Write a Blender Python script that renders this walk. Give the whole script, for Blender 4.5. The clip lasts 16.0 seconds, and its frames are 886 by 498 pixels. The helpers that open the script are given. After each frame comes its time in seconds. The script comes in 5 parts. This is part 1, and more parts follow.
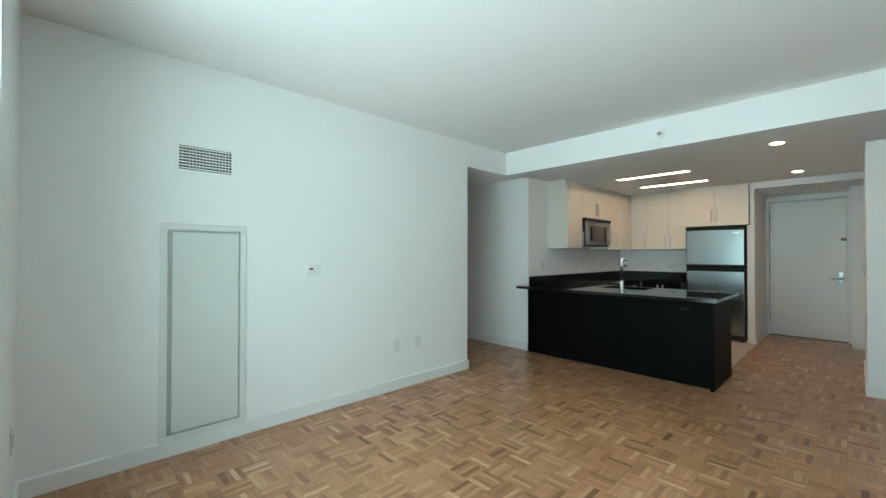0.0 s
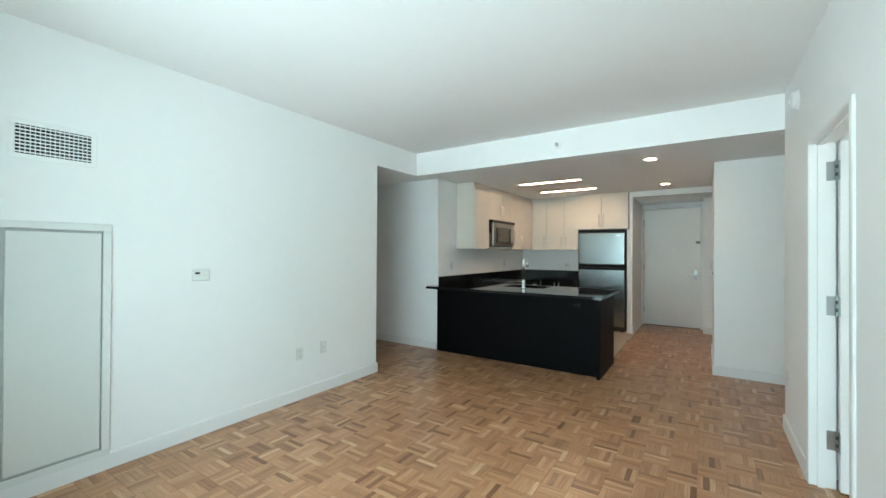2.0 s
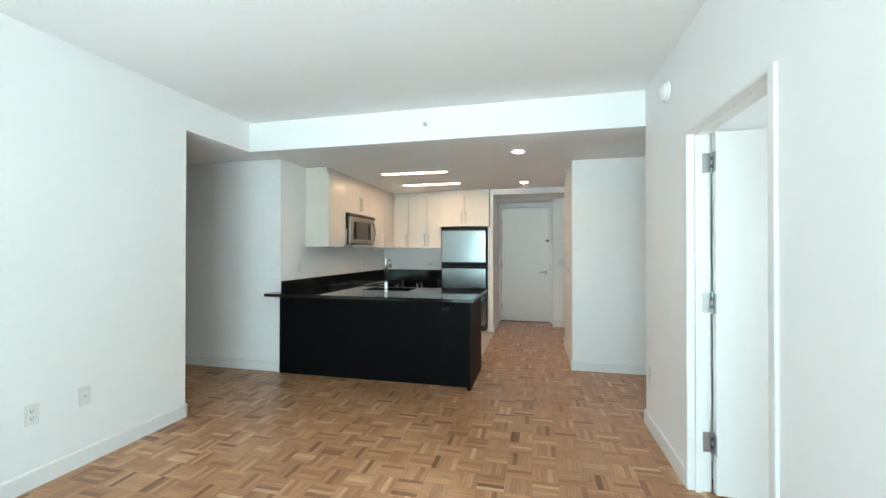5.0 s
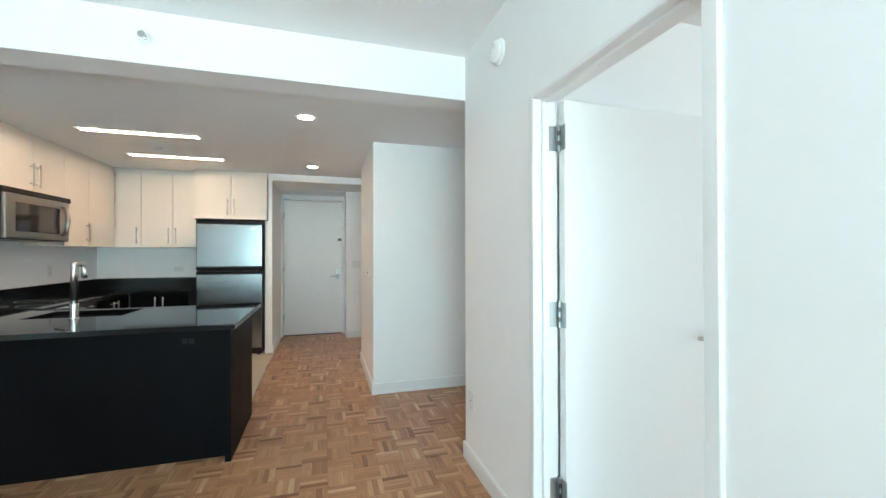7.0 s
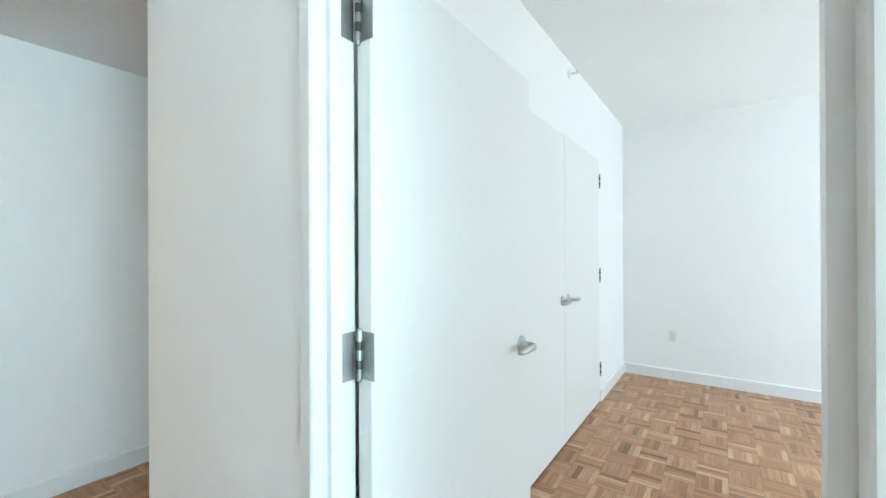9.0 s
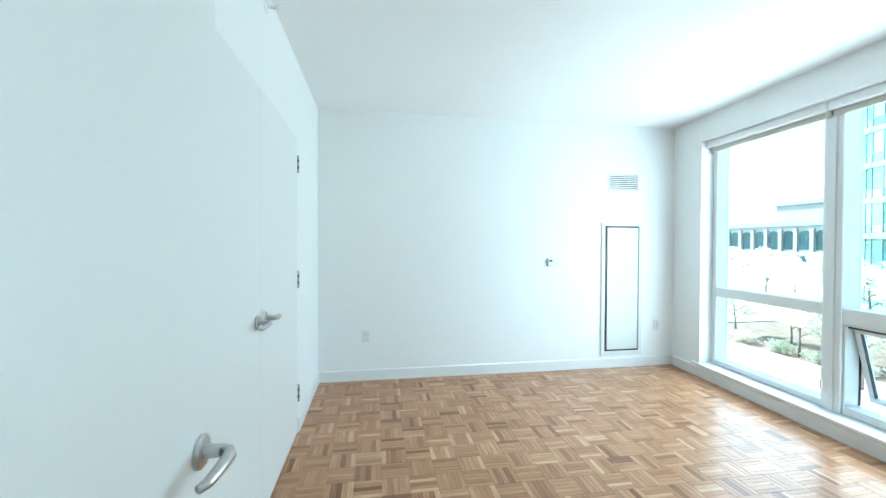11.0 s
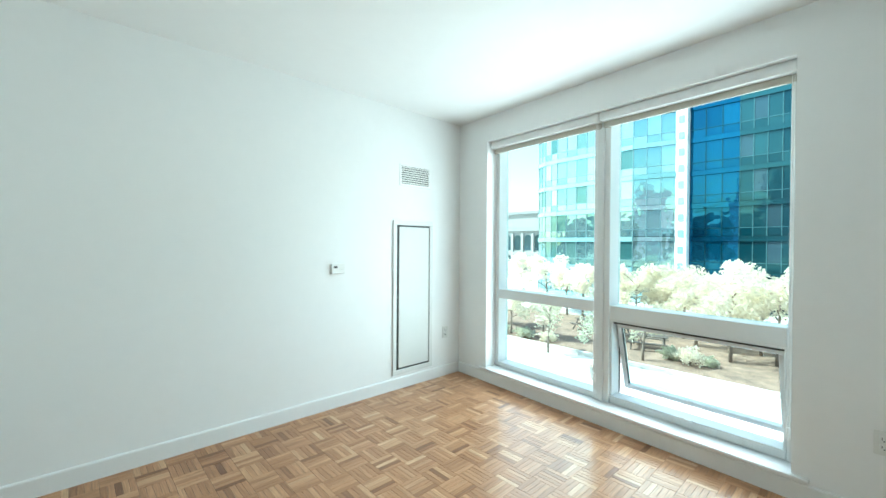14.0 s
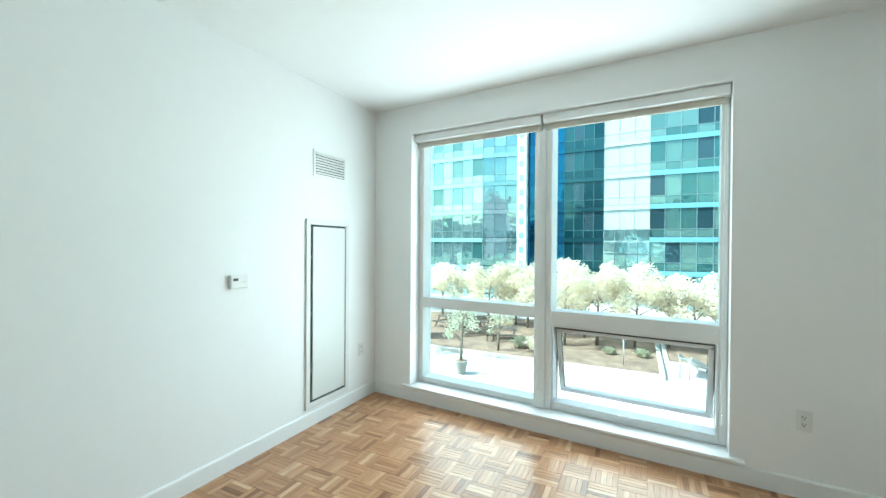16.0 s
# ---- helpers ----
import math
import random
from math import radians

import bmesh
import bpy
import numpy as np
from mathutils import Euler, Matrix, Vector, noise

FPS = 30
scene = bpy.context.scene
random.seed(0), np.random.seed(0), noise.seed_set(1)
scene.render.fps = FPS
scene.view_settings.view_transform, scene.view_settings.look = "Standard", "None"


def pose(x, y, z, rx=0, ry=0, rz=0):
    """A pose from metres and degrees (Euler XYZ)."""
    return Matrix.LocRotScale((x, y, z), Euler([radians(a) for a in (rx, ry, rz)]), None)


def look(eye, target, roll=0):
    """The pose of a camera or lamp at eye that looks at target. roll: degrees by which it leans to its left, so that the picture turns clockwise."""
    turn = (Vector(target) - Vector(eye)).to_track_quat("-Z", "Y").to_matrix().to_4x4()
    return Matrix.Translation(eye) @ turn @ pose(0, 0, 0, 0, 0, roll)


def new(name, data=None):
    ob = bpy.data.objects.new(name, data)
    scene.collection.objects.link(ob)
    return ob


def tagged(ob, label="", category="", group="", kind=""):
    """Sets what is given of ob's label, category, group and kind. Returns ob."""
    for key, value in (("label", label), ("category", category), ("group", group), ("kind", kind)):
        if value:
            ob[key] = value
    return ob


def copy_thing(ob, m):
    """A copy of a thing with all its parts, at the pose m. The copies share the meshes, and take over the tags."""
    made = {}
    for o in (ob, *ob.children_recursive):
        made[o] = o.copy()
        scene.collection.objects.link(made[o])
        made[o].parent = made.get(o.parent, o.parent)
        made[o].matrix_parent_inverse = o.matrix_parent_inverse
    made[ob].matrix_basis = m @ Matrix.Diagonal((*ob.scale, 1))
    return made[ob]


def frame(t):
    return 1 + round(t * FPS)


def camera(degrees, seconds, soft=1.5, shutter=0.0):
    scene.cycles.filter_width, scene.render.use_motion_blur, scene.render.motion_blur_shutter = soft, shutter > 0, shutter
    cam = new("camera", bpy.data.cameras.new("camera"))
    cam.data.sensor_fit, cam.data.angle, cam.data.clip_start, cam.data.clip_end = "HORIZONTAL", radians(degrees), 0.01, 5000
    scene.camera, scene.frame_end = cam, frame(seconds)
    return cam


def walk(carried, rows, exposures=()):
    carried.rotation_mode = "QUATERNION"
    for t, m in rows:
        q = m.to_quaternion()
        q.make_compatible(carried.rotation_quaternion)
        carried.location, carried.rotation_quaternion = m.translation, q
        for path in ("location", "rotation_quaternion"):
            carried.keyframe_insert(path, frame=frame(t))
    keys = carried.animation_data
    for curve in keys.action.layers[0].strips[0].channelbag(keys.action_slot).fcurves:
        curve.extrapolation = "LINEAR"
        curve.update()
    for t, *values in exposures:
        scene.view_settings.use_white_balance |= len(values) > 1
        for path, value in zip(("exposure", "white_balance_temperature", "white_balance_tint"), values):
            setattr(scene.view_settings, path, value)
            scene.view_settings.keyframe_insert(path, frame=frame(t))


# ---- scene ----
cam = camera(96.3, 16.0)
PATH = [
    (0, (-0.104, 0.27, 1.334), (-1.546, 1.656, 1.359), 0.1),
    (0.5, (-0.096, 0.28, 1.353), (-1.434, 1.766, 1.369), 0.3),
    (1, (-0.087, 0.284, 1.359), (-1.341, 1.841, 1.376), 0.3),
    (1.5, (-0.064, 0.297, 1.351), (-1.246, 1.91, 1.377), 0.1),
    (2, (-0.112, 0.325, 1.376), (-1.217, 1.993, 1.389), 0.3),
    (2.5, (-0.137, 0.389, 1.362), (-1.175, 2.098, 1.384), 0.0),
    (3, (-0.193, 0.431, 1.35), (-1.096, 2.215, 1.376), 0.0),
    (5.3, (-0.466, 1.101, 1.359), (-0.803, 3.072, 1.375), -0.1),
    (5.5, (-0.478, 1.177, 1.354), (-0.712, 3.163, 1.372), -0.2),
    (6, (-0.471, 1.435, 1.347), (-0.371, 3.433, 1.36), -0.2),
    (6.5, (-0.472, 1.686, 1.351), (-0.116, 3.654, 1.365), -0.2),
    (7, (-0.489, 1.954, 1.349), (0.087, 3.869, 1.366), -0.1),
    (7.5, (-0.448, 2.197, 1.317), (0.414, 4.002, 1.333), -0.2),
    (8, (-0.358, 2.446, 1.321), (0.774, 4.095, 1.334), -0.3),
    (8.2, (-0.32, 2.532, 1.317), (0.921, 4.101, 1.328), -0.3),
    (10.3, (0.313, 3.095, 1.316), (2.299, 3.332, 1.302), 0.1),
    (10.5, (0.384, 3.12, 1.323), (2.382, 3.202, 1.305), 0.2),
    (11, (0.517, 3.134, 1.348), (2.489, 2.801, 1.319), 0.2),
    (11.5, (0.667, 3.113, 1.334), (2.551, 2.441, 1.314), 0.1),
    (12, (0.826, 3.048, 1.354), (2.644, 2.213, 1.33), 0.2),
    (12.5, (0.977, 3.002, 1.352), (2.739, 2.055, 1.329), 0.2),
    (13, (1.139, 2.987, 1.368), (2.817, 1.9, 1.343), 0.2),
    (13.5, (1.272, 2.938, 1.366), (2.837, 1.694, 1.338), 0.2),
    (14, (1.465, 2.898, 1.351), (2.926, 1.533, 1.333), 0.4),
    (14.5, (1.655, 2.904, 1.35), (3.005, 1.429, 1.337), 0.3),
    (15, (1.82, 2.92, 1.387), (3.036, 1.333, 1.361), 0.2),
    (15.5, (2.005, 2.946, 1.384), (3.034, 1.232, 1.365), 0.4),
    (16, (2.229, 2.941, 1.381), (3.113, 1.148, 1.367), 0.4),
]
walk(cam, [(t, look(*row)) for t, *row in PATH], [
    (0.0, 1.3, 5850, 3), (0.5, 1.4, 5900, 4), (1.0, 1.5, 5950, 5), (2.0, 1.6, 5900, 6), (3.0, 1.67, 5950, 7), (5.5, 2.0, 5900, 8), (7.0, 2.02, 5750, 8), (8.2, 2.1, 5650, 8),
    (10.3, 1.9, 5500, 4), (11.0, 1.87, 5250, 0), (12.0, 1.82, 5350, -2), (13.0, 1.68, 5480, -2), (14.0, 1.55, 5680, -2), (15.0, 1.52, 5820, -2), (16.0, 1.5, 5750, -2)])

# ---- light ----
SUN_TURN, SUN_HEIGHT = 60.0, 48.0
world = bpy.data.worlds.new("daylight")
scene.world = world
world.use_nodes = True
sky = world.node_tree.nodes.new("ShaderNodeTexSky")
sky.sky_type, sky.sun_disc = "NISHITA", False
sky.sun_elevation, sky.sun_rotation = radians(SUN_HEIGHT), radians(SUN_TURN)
sky.air_density, sky.dust_density = 1.5, 2.0
world.node_tree.links.new(sky.outputs[0], world.node_tree.nodes["Background"].inputs[0])
world.node_tree.nodes["Background"].inputs[1].default_value = 0.15
sun = new("sun", bpy.data.lights.new("sun", "SUN"))
sun.data.energy, sun.data.angle, sun.data.color = 5.0, radians(0.5), (1.0, 0.95, 0.87)
_a, _e = radians(SUN_TURN), radians(SUN_HEIGHT)
sun.matrix_world = look((60 * math.sin(_a) * math.cos(_e), 60 * math.cos(_a) * math.cos(_e), 60 * math.sin(_e)), (0, 0, 0))


def daylight_fill(name, at, width, height, watts, spread=180.0, colour=(0.79, 0.935, 0.95)):
    """An added area lamp that stands in for daylight through a window."""
    lamp = new(name, bpy.data.lights.new(name, "AREA"))
    lamp.data.shape, lamp.data.size, lamp.data.size_y = "RECTANGLE", width, height
    lamp.data.energy, lamp.data.color, lamp.data.spread = watts, colour, radians(spread)
    lamp.matrix_world = at
    return lamp


FACADE = pose(1.40, 0.091, 0, 0, 0, -4.52)   # the bedroom's window wall, which stands a little askew
LIVF, LIV0, LIV1 = 0.10, -2.30, 0.06        # the living room's window wall, and its window from side to side
# added fill lamps: no such lamps hang here, they brighten the rooms as daylight would
daylight_fill("living_daylight_fill", pose(-1.4, LIVF - 1.1, 1.0, 104, 0, 18), 3.0, 2.9, 58.5, 130.0, (0.85, 0.945, 0.95))
daylight_fill("bedroom_daylight_fill", FACADE @ look((1.5, -0.115, 1.25), (1.5, 3.0, 1.25)), 2.2, 2.1, 15.6, 170.0, (0.89, 0.955, 0.935))
# these two float outside, unseen, in place of high sky and plaza bounce
daylight_fill("bedroom_sky_fill", FACADE @ look((1.5, -12.0, 10.5), (1.5, 0.0, 1.2)), 18.0, 7.0, 750.0, 180.0, (0.86, 0.945, 0.94))
daylight_fill("bedroom_bounce_fill", FACADE @ look((1.5, -4.2, -3.3), (1.5, 0.0, 1.3)), 8.0, 3.6, 95.0, 180.0, (0.92, 0.95, 0.92))


# ---- materials ----
def node_mat(name):
    m = bpy.data.materials.new(name)
    m.use_nodes = True
    nt = m.node_tree
    return m, nt, nt.nodes["Principled BSDF"]


def link(nt, a, b):
    nt.links.new(a, b)


def noise_node(nt, vec, scale, detail=3.0):
    n = nt.nodes.new("ShaderNodeTexNoise")
    n.inputs["Scale"].default_value, n.inputs["Detail"].default_value = scale, detail
    if vec is not None:
        link(nt, vec, n.inputs["Vector"])
    return n


def surface(name, base, rough=0.5, metal=0.0, var=0.05, coarse=1.3, fine=40.0, bump=0.0, bump_scale=180.0, coat=0.0, spec=0.5, aniso=None):
    """A plain material with colour variation at two scales, uneven gloss and fine relief."""
    m, nt, b = node_mat(name)
    tc = nt.nodes.new("ShaderNodeTexCoord").outputs["Object"]
    if aniso:
        mp = nt.nodes.new("ShaderNodeMapping")
        mp.inputs["Scale"].default_value = aniso
        link(nt, tc, mp.inputs["Vector"])
        tc = mp.outputs[0]
    n1, n2 = noise_node(nt, tc, coarse), noise_node(nt, tc, fine)
    add = nt.nodes.new("ShaderNodeMath")
    add.operation = "ADD"
    link(nt, n1.outputs["Fac"], add.inputs[0])
    link(nt, n2.outputs["Fac"], add.inputs[1])
    rng = nt.nodes.new("ShaderNodeMapRange")
    rng.inputs["From Min"].default_value, rng.inputs["From Max"].default_value = 0.6, 1.4
    link(nt, add.outputs[0], rng.inputs["Value"])
    mix = nt.nodes.new("ShaderNodeMix")
    mix.data_type = "RGBA"
    mix.inputs["A"].default_value = (*[max(0.0, c * (1 - var)) for c in base], 1)
    mix.inputs["B"].default_value = (*[min(1.0, c * (1 + var)) for c in base], 1)
    link(nt, rng.outputs[0], mix.inputs["Factor"])
    link(nt, mix.outputs["Result"], b.inputs["Base Color"])
    rr = nt.nodes.new("ShaderNodeMapRange")
    rr.inputs["To Min"].default_value, rr.inputs["To Max"].default_value = rough * 0.88, min(1.0, rough * 1.12)
    link(nt, n1.outputs["Fac"], rr.inputs["Value"])
    link(nt, rr.outputs[0], b.inputs["Roughness"])
    b.inputs["Metallic"].default_value = metal
    b.inputs["Coat Weight"].default_value = coat
    b.inputs["Coat Roughness"].default_value = 0.08
    b.inputs["Specular IOR Level"].default_value = spec
    if bump:
        n3 = noise_node(nt, tc, bump_scale, 2.0)
        bp = nt.nodes.new("ShaderNodeBump")
        bp.inputs["Strength"].default_value, bp.inputs["Distance"].default_value = bump, 0.002
        link(nt, n3.outputs["Fac"], bp.inputs["Height"])
        link(nt, bp.outputs[0], b.inputs["Normal"])
    return m


def glowing(name, colour, strength):
    m, nt, b = node_mat(name)
    b.inputs["Base Color"].default_value = (0.9, 0.9, 0.88, 1)
    b.inputs["Emission Color"].default_value = (*colour, 1)
    b.inputs["Emission Strength"].default_value = strength
    return m


def clear_glass(name, tint, rough=0.0):
    """A thin pane: what lies behind it, with the sheen of glass over it."""
    m, nt, b = node_mat(name)
    nt.nodes.remove(b)
    t, g, f, pw, mx = [nt.nodes.new("ShaderNode" + k) for k in ("BsdfTransparent", "BsdfGlossy", "LayerWeight", "Math", "MixShader")]
    pw.operation = "POWER"
    pw.inputs[1].default_value = 4.0
    link(nt, f.outputs["Facing"], pw.inputs[0])
    t.inputs["Color"].default_value = (*tint, 1)
    g.inputs["Roughness"].default_value = rough
    link(nt, pw.outputs[0], mx.inputs[0])
    link(nt, t.outputs[0], mx.inputs[1])
    link(nt, g.outputs[0], mx.inputs[2])
    link(nt, mx.outputs[0], nt.nodes["Material Output"].inputs["Surface"])
    return m


def parquet_material():
    """Finger parquet: every strip its own tone, grain along the strip, a worn satin varnish."""
    m, nt, b = node_mat("oak_parquet")
    oi, geo = nt.nodes.new("ShaderNodeObjectInfo"), nt.nodes.new("ShaderNodeNewGeometry")
    add = nt.nodes.new("ShaderNodeMath")
    add.operation = "ADD"
    link(nt, oi.outputs["Random"], add.inputs[0])
    link(nt, geo.outputs["Random Per Island"], add.inputs[1])
    fr = nt.nodes.new("ShaderNodeMath")
    fr.operation = "FRACT"
    link(nt, add.outputs[0], fr.inputs[0])
    ramp = nt.nodes.new("ShaderNodeValToRGB")
    stops = ((0.0, (0.18, 0.078, 0.034)), (0.05, (0.28, 0.132, 0.061)), (0.16, (0.365, 0.183, 0.086)), (0.5, (0.428, 0.223, 0.109)),
             (0.8, (0.472, 0.257, 0.130)), (0.93, (0.53, 0.308, 0.166)), (1.0, (0.61, 0.39, 0.228)))
    e = ramp.color_ramp.elements
    e[0].position, e[0].color = stops[0][0], (*stops[0][1], 1)
    e[1].position, e[1].color = stops[-1][0], (*stops[-1][1], 1)
    for p, c in stops[1:-1]:
        e.new(p).color = (*c, 1)
    link(nt, fr.outputs[0], ramp.inputs[0])
    uv = nt.nodes.new("ShaderNodeUVMap")
    sc = nt.nodes.new("ShaderNodeVectorMath")
    sc.operation = "MULTIPLY"
    sc.inputs[1].default_value = (9.0, 170.0, 1.0)
    link(nt, uv.outputs[0], sc.inputs[0])
    off = nt.nodes.new("ShaderNodeVectorMath")
    off.operation = "ADD"
    link(nt, sc.outputs[0], off.inputs[0])
    mul = nt.nodes.new("ShaderNodeMath")
    mul.operation = "MULTIPLY"
    mul.inputs[1].default_value = 57.0
    link(nt, fr.outputs[0], mul.inputs[0])
    link(nt, mul.outputs[0], off.inputs[1])
    grain = noise_node(nt, off.outputs[0], 1.0, 4.0)
    gr = nt.nodes.new("ShaderNodeMapRange")
    gr.inputs["From Min"].default_value, gr.inputs["From Max"].default_value = 0.3, 0.7
    gr.inputs["To Min"].default_value, gr.inputs["To Max"].default_value = 0.74, 1.18
    link(nt, grain.outputs["Fac"], gr.inputs["Value"])
    wear = noise_node(nt, geo.outputs["Position"], 1.1, 3.0)
    wr = nt.nodes.new("ShaderNodeMapRange")
    wr.inputs["To Min"].default_value, wr.inputs["To Max"].default_value = 0.9, 1.1
    link(nt, wear.outputs["Fac"], wr.inputs["Value"])
    both = nt.nodes.new("ShaderNodeMath")
    both.operation = "MULTIPLY"
    link(nt, gr.outputs[0], both.inputs[0])
    link(nt, wr.outputs[0], both.inputs[1])
    vm = nt.nodes.new("ShaderNodeVectorMath")
    vm.operation = "SCALE"
    link(nt, ramp.outputs[0], vm.inputs[0])
    link(nt, both.outputs[0], vm.inputs["Scale"])
    link(nt, vm.outputs[0], b.inputs["Base Color"])
    rough = nt.nodes.new("ShaderNodeMapRange")
    b.inputs["Coat Weight"].default_value, b.inputs["Coat Roughness"].default_value = 0.22, 0.13
    rough.inputs["To Min"].default_value, rough.inputs["To Max"].default_value = 0.26, 0.4
    b.inputs["Specular IOR Level"].default_value = 0.3
    fine = noise_node(nt, geo.outputs["Position"], 9.0, 4.0)
    link(nt, fine.outputs["Fac"], rough.inputs["Value"])
    link(nt, rough.outputs[0], b.inputs["Roughness"])
    bp = nt.nodes.new("ShaderNodeBump")
    bp.inputs["Strength"].default_value, bp.inputs["Distance"].default_value = 0.1, 0.0012
    hs = nt.nodes.new("ShaderNodeMath")
    hs.operation = "MULTIPLY_ADD"
    hs.inputs[1].default_value = 0.5
    link(nt, grain.outputs["Fac"], hs.inputs[0])
    link(nt, fine.outputs["Fac"], hs.inputs[2])
    link(nt, hs.outputs[0], bp.inputs["Height"])
    link(nt, bp.outputs[0], b.inputs["Normal"])
    return m


def granite_material():
    m, nt, b = node_mat("black_granite")
    tc = nt.nodes.new("ShaderNodeTexCoord").outputs["Object"]
    v = nt.nodes.new("ShaderNodeTexVoronoi")
    v.inputs["Scale"].default_value = 420.0
    link(nt, tc, v.inputs["Vector"])
    ramp = nt.nodes.new("ShaderNodeValToRGB")
    e = ramp.color_ramp.elements
    e[0].position, e[0].color = 0.04, (0.035, 0.037, 0.04, 1)
    e[1].position, e[1].color = 0.25, (0.006, 0.0065, 0.007, 1)
    link(nt, v.outputs["Distance"], ramp.inputs[0])
    link(nt, ramp.outputs[0], b.inputs["Base Color"])
    b.inputs["Specular IOR Level"].default_value = 0.3
    n = noise_node(nt, tc, 6.0)
    r = nt.nodes.new("ShaderNodeMapRange")
    r.inputs["To Min"].default_value, r.inputs["To Max"].default_value = 0.03, 0.06
    link(nt, n.outputs["Fac"], r.inputs["Value"])
    link(nt, r.outputs[0], b.inputs["Roughness"])
    return m


def tower_glass(name, dark, light, rough=0.04, metal=0.75):
    """Coated curtain-wall glass: every pane a little different in tone and slightly out of plane."""
    m, nt, b = node_mat(name)
    oi = nt.nodes.new("ShaderNodeObjectInfo")
    mix = nt.nodes.new("ShaderNodeMix")
    mix.data_type = "RGBA"
    mix.inputs["A"].default_value, mix.inputs["B"].default_value = (*dark, 1), (*light, 1)
    link(nt, oi.outputs["Random"], mix.inputs["Factor"])
    link(nt, mix.outputs["Result"], b.inputs["Base Color"])
    b.inputs["Metallic"].default_value, b.inputs["Roughness"].default_value = metal, rough
    geo = nt.nodes.new("ShaderNodeNewGeometry")
    n = noise_node(nt, geo.outputs["Position"], 0.6, 2.0)
    bp = nt.nodes.new("ShaderNodeBump")
    bp.inputs["Strength"].default_value, bp.inputs["Distance"].default_value = 0.6, 0.07
    link(nt, n.outputs["Fac"], bp.inputs["Height"])
    link(nt, bp.outputs[0], b.inputs["Normal"])
    return m


def leaf_material(name, base, var):
    """Thin leaves in full sun: part of the light passes through them."""
    m = surface(name, base, 0.6, var=var, coarse=0.9, fine=7)
    nt = m.node_tree
    b = nt.nodes["Principled BSDF"]
    t, mx = nt.nodes.new("ShaderNodeBsdfTranslucent"), nt.nodes.new("ShaderNodeMixShader")
    link(nt, b.inputs["Base Color"].links[0].from_socket, t.inputs["Color"])
    mx.inputs[0].default_value = 0.45
    link(nt, b.outputs[0], mx.inputs[1])
    link(nt, t.outputs[0], mx.inputs[2])
    link(nt, mx.outputs[0], nt.nodes["Material Output"].inputs["Surface"])
    return m


WALL = surface("white_wall_paint", (0.86, 0.86, 0.85), 0.6, var=0.012, coarse=0.9, fine=14, bump=0.05, bump_scale=260)
CEIL = surface("white_ceiling_paint", (0.86, 0.86, 0.85), 0.75, var=0.012, coarse=0.7, fine=12, bump=0.05, bump_scale=220)
TRIM = surface("white_trim_enamel", (0.80, 0.80, 0.79), 0.32, var=0.015, coarse=2, fine=50, bump=0.03)
DOORP = surface("white_door_enamel", (0.78, 0.78, 0.765), 0.36, var=0.015, coarse=1.2, fine=40, bump=0.03)
GREYD = surface("pale_grey_door_enamel", (0.79, 0.79, 0.765), 0.4, var=0.02, coarse=1.4, fine=40, bump=0.03)
PANELP = surface("pale_grey_panel_paint", (0.70, 0.71, 0.685), 0.42, var=0.015, bump=0.03)
PFRAME = surface("panel_frame_paint", (0.74, 0.75, 0.73), 0.45, var=0.02)
# the bedroom panel's gap carries its shade in the base colour
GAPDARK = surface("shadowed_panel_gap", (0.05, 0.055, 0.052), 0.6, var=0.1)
GAP = surface("galvanised_grey", (0.42, 0.435, 0.42), 0.5, 0.3, var=0.12)
# near-black that stands for the shade inside the vents
DARK = surface("duct_shade", (0.02, 0.02, 0.02), 0.9)
PLASTIC = surface("white_plastic", (0.78, 0.78, 0.76), 0.35, var=0.02)
IVORY = surface("pale_ivory_plastic", (0.75, 0.75, 0.72), 0.4, var=0.02)
SLOT = surface("black_plastic", (0.018, 0.018, 0.018), 0.4)
HINGE = surface("aged_nickel_hinge", (0.40, 0.415, 0.415), 0.32, 1.0, var=0.1, fine=120)
DARKMETAL = surface("dark_bronzed_metal", (0.11, 0.105, 0.10), 0.4, 0.8, var=0.1)
NICKEL = surface("satin_nickel", (0.55, 0.55, 0.54), 0.28, 1.0, var=0.05, fine=120)
STEEL = surface("brushed_stainless_steel", (0.35, 0.365, 0.37), 0.25, 1.0, var=0.015, coarse=1.5, fine=5, aniso=(1, 1, 6))
MWSTEEL = surface("warm_dark_stainless_steel", (0.30, 0.27, 0.245), 0.3, 1.0, var=0.02, coarse=1.5, fine=5)
TAPSTEEL = surface("brushed_steel_tap", (0.72, 0.71, 0.69), 0.24, 1.0, var=0.03)
CHROME = surface("chrome", (0.75, 0.75, 0.76), 0.09, 1.0, var=0.02)
BLACKCAB = surface("black_stained_cabinet", (0.004, 0.0042, 0.0048), 0.45, var=0.25, coarse=3, fine=60, aniso=(1, 1, 0.2), spec=0.05)
BLACKPL = surface("black_textured_plastic", (0.009, 0.009, 0.010), 0.45, var=0.1, bump=0.1, bump_scale=500, spec=0.2)
CREAM = surface("cream_gloss_lacquer", (0.70, 0.645, 0.57), 0.24, var=0.012, coat=0.15)
CREAMIN = surface("cream_carcass_edge", (0.60, 0.56, 0.50), 0.45, var=0.03)
BLACKGLASS = surface("black_glass", (0.01, 0.01, 0.011), 0.06)
TINTGLASS = surface("dark_tinted_oven_glass", (0.035, 0.03, 0.026), 0.08)
TILE = surface("beige_floor_tile", (0.56, 0.49, 0.39), 0.3, var=0.06, coarse=5, fine=80, bump=0.05)
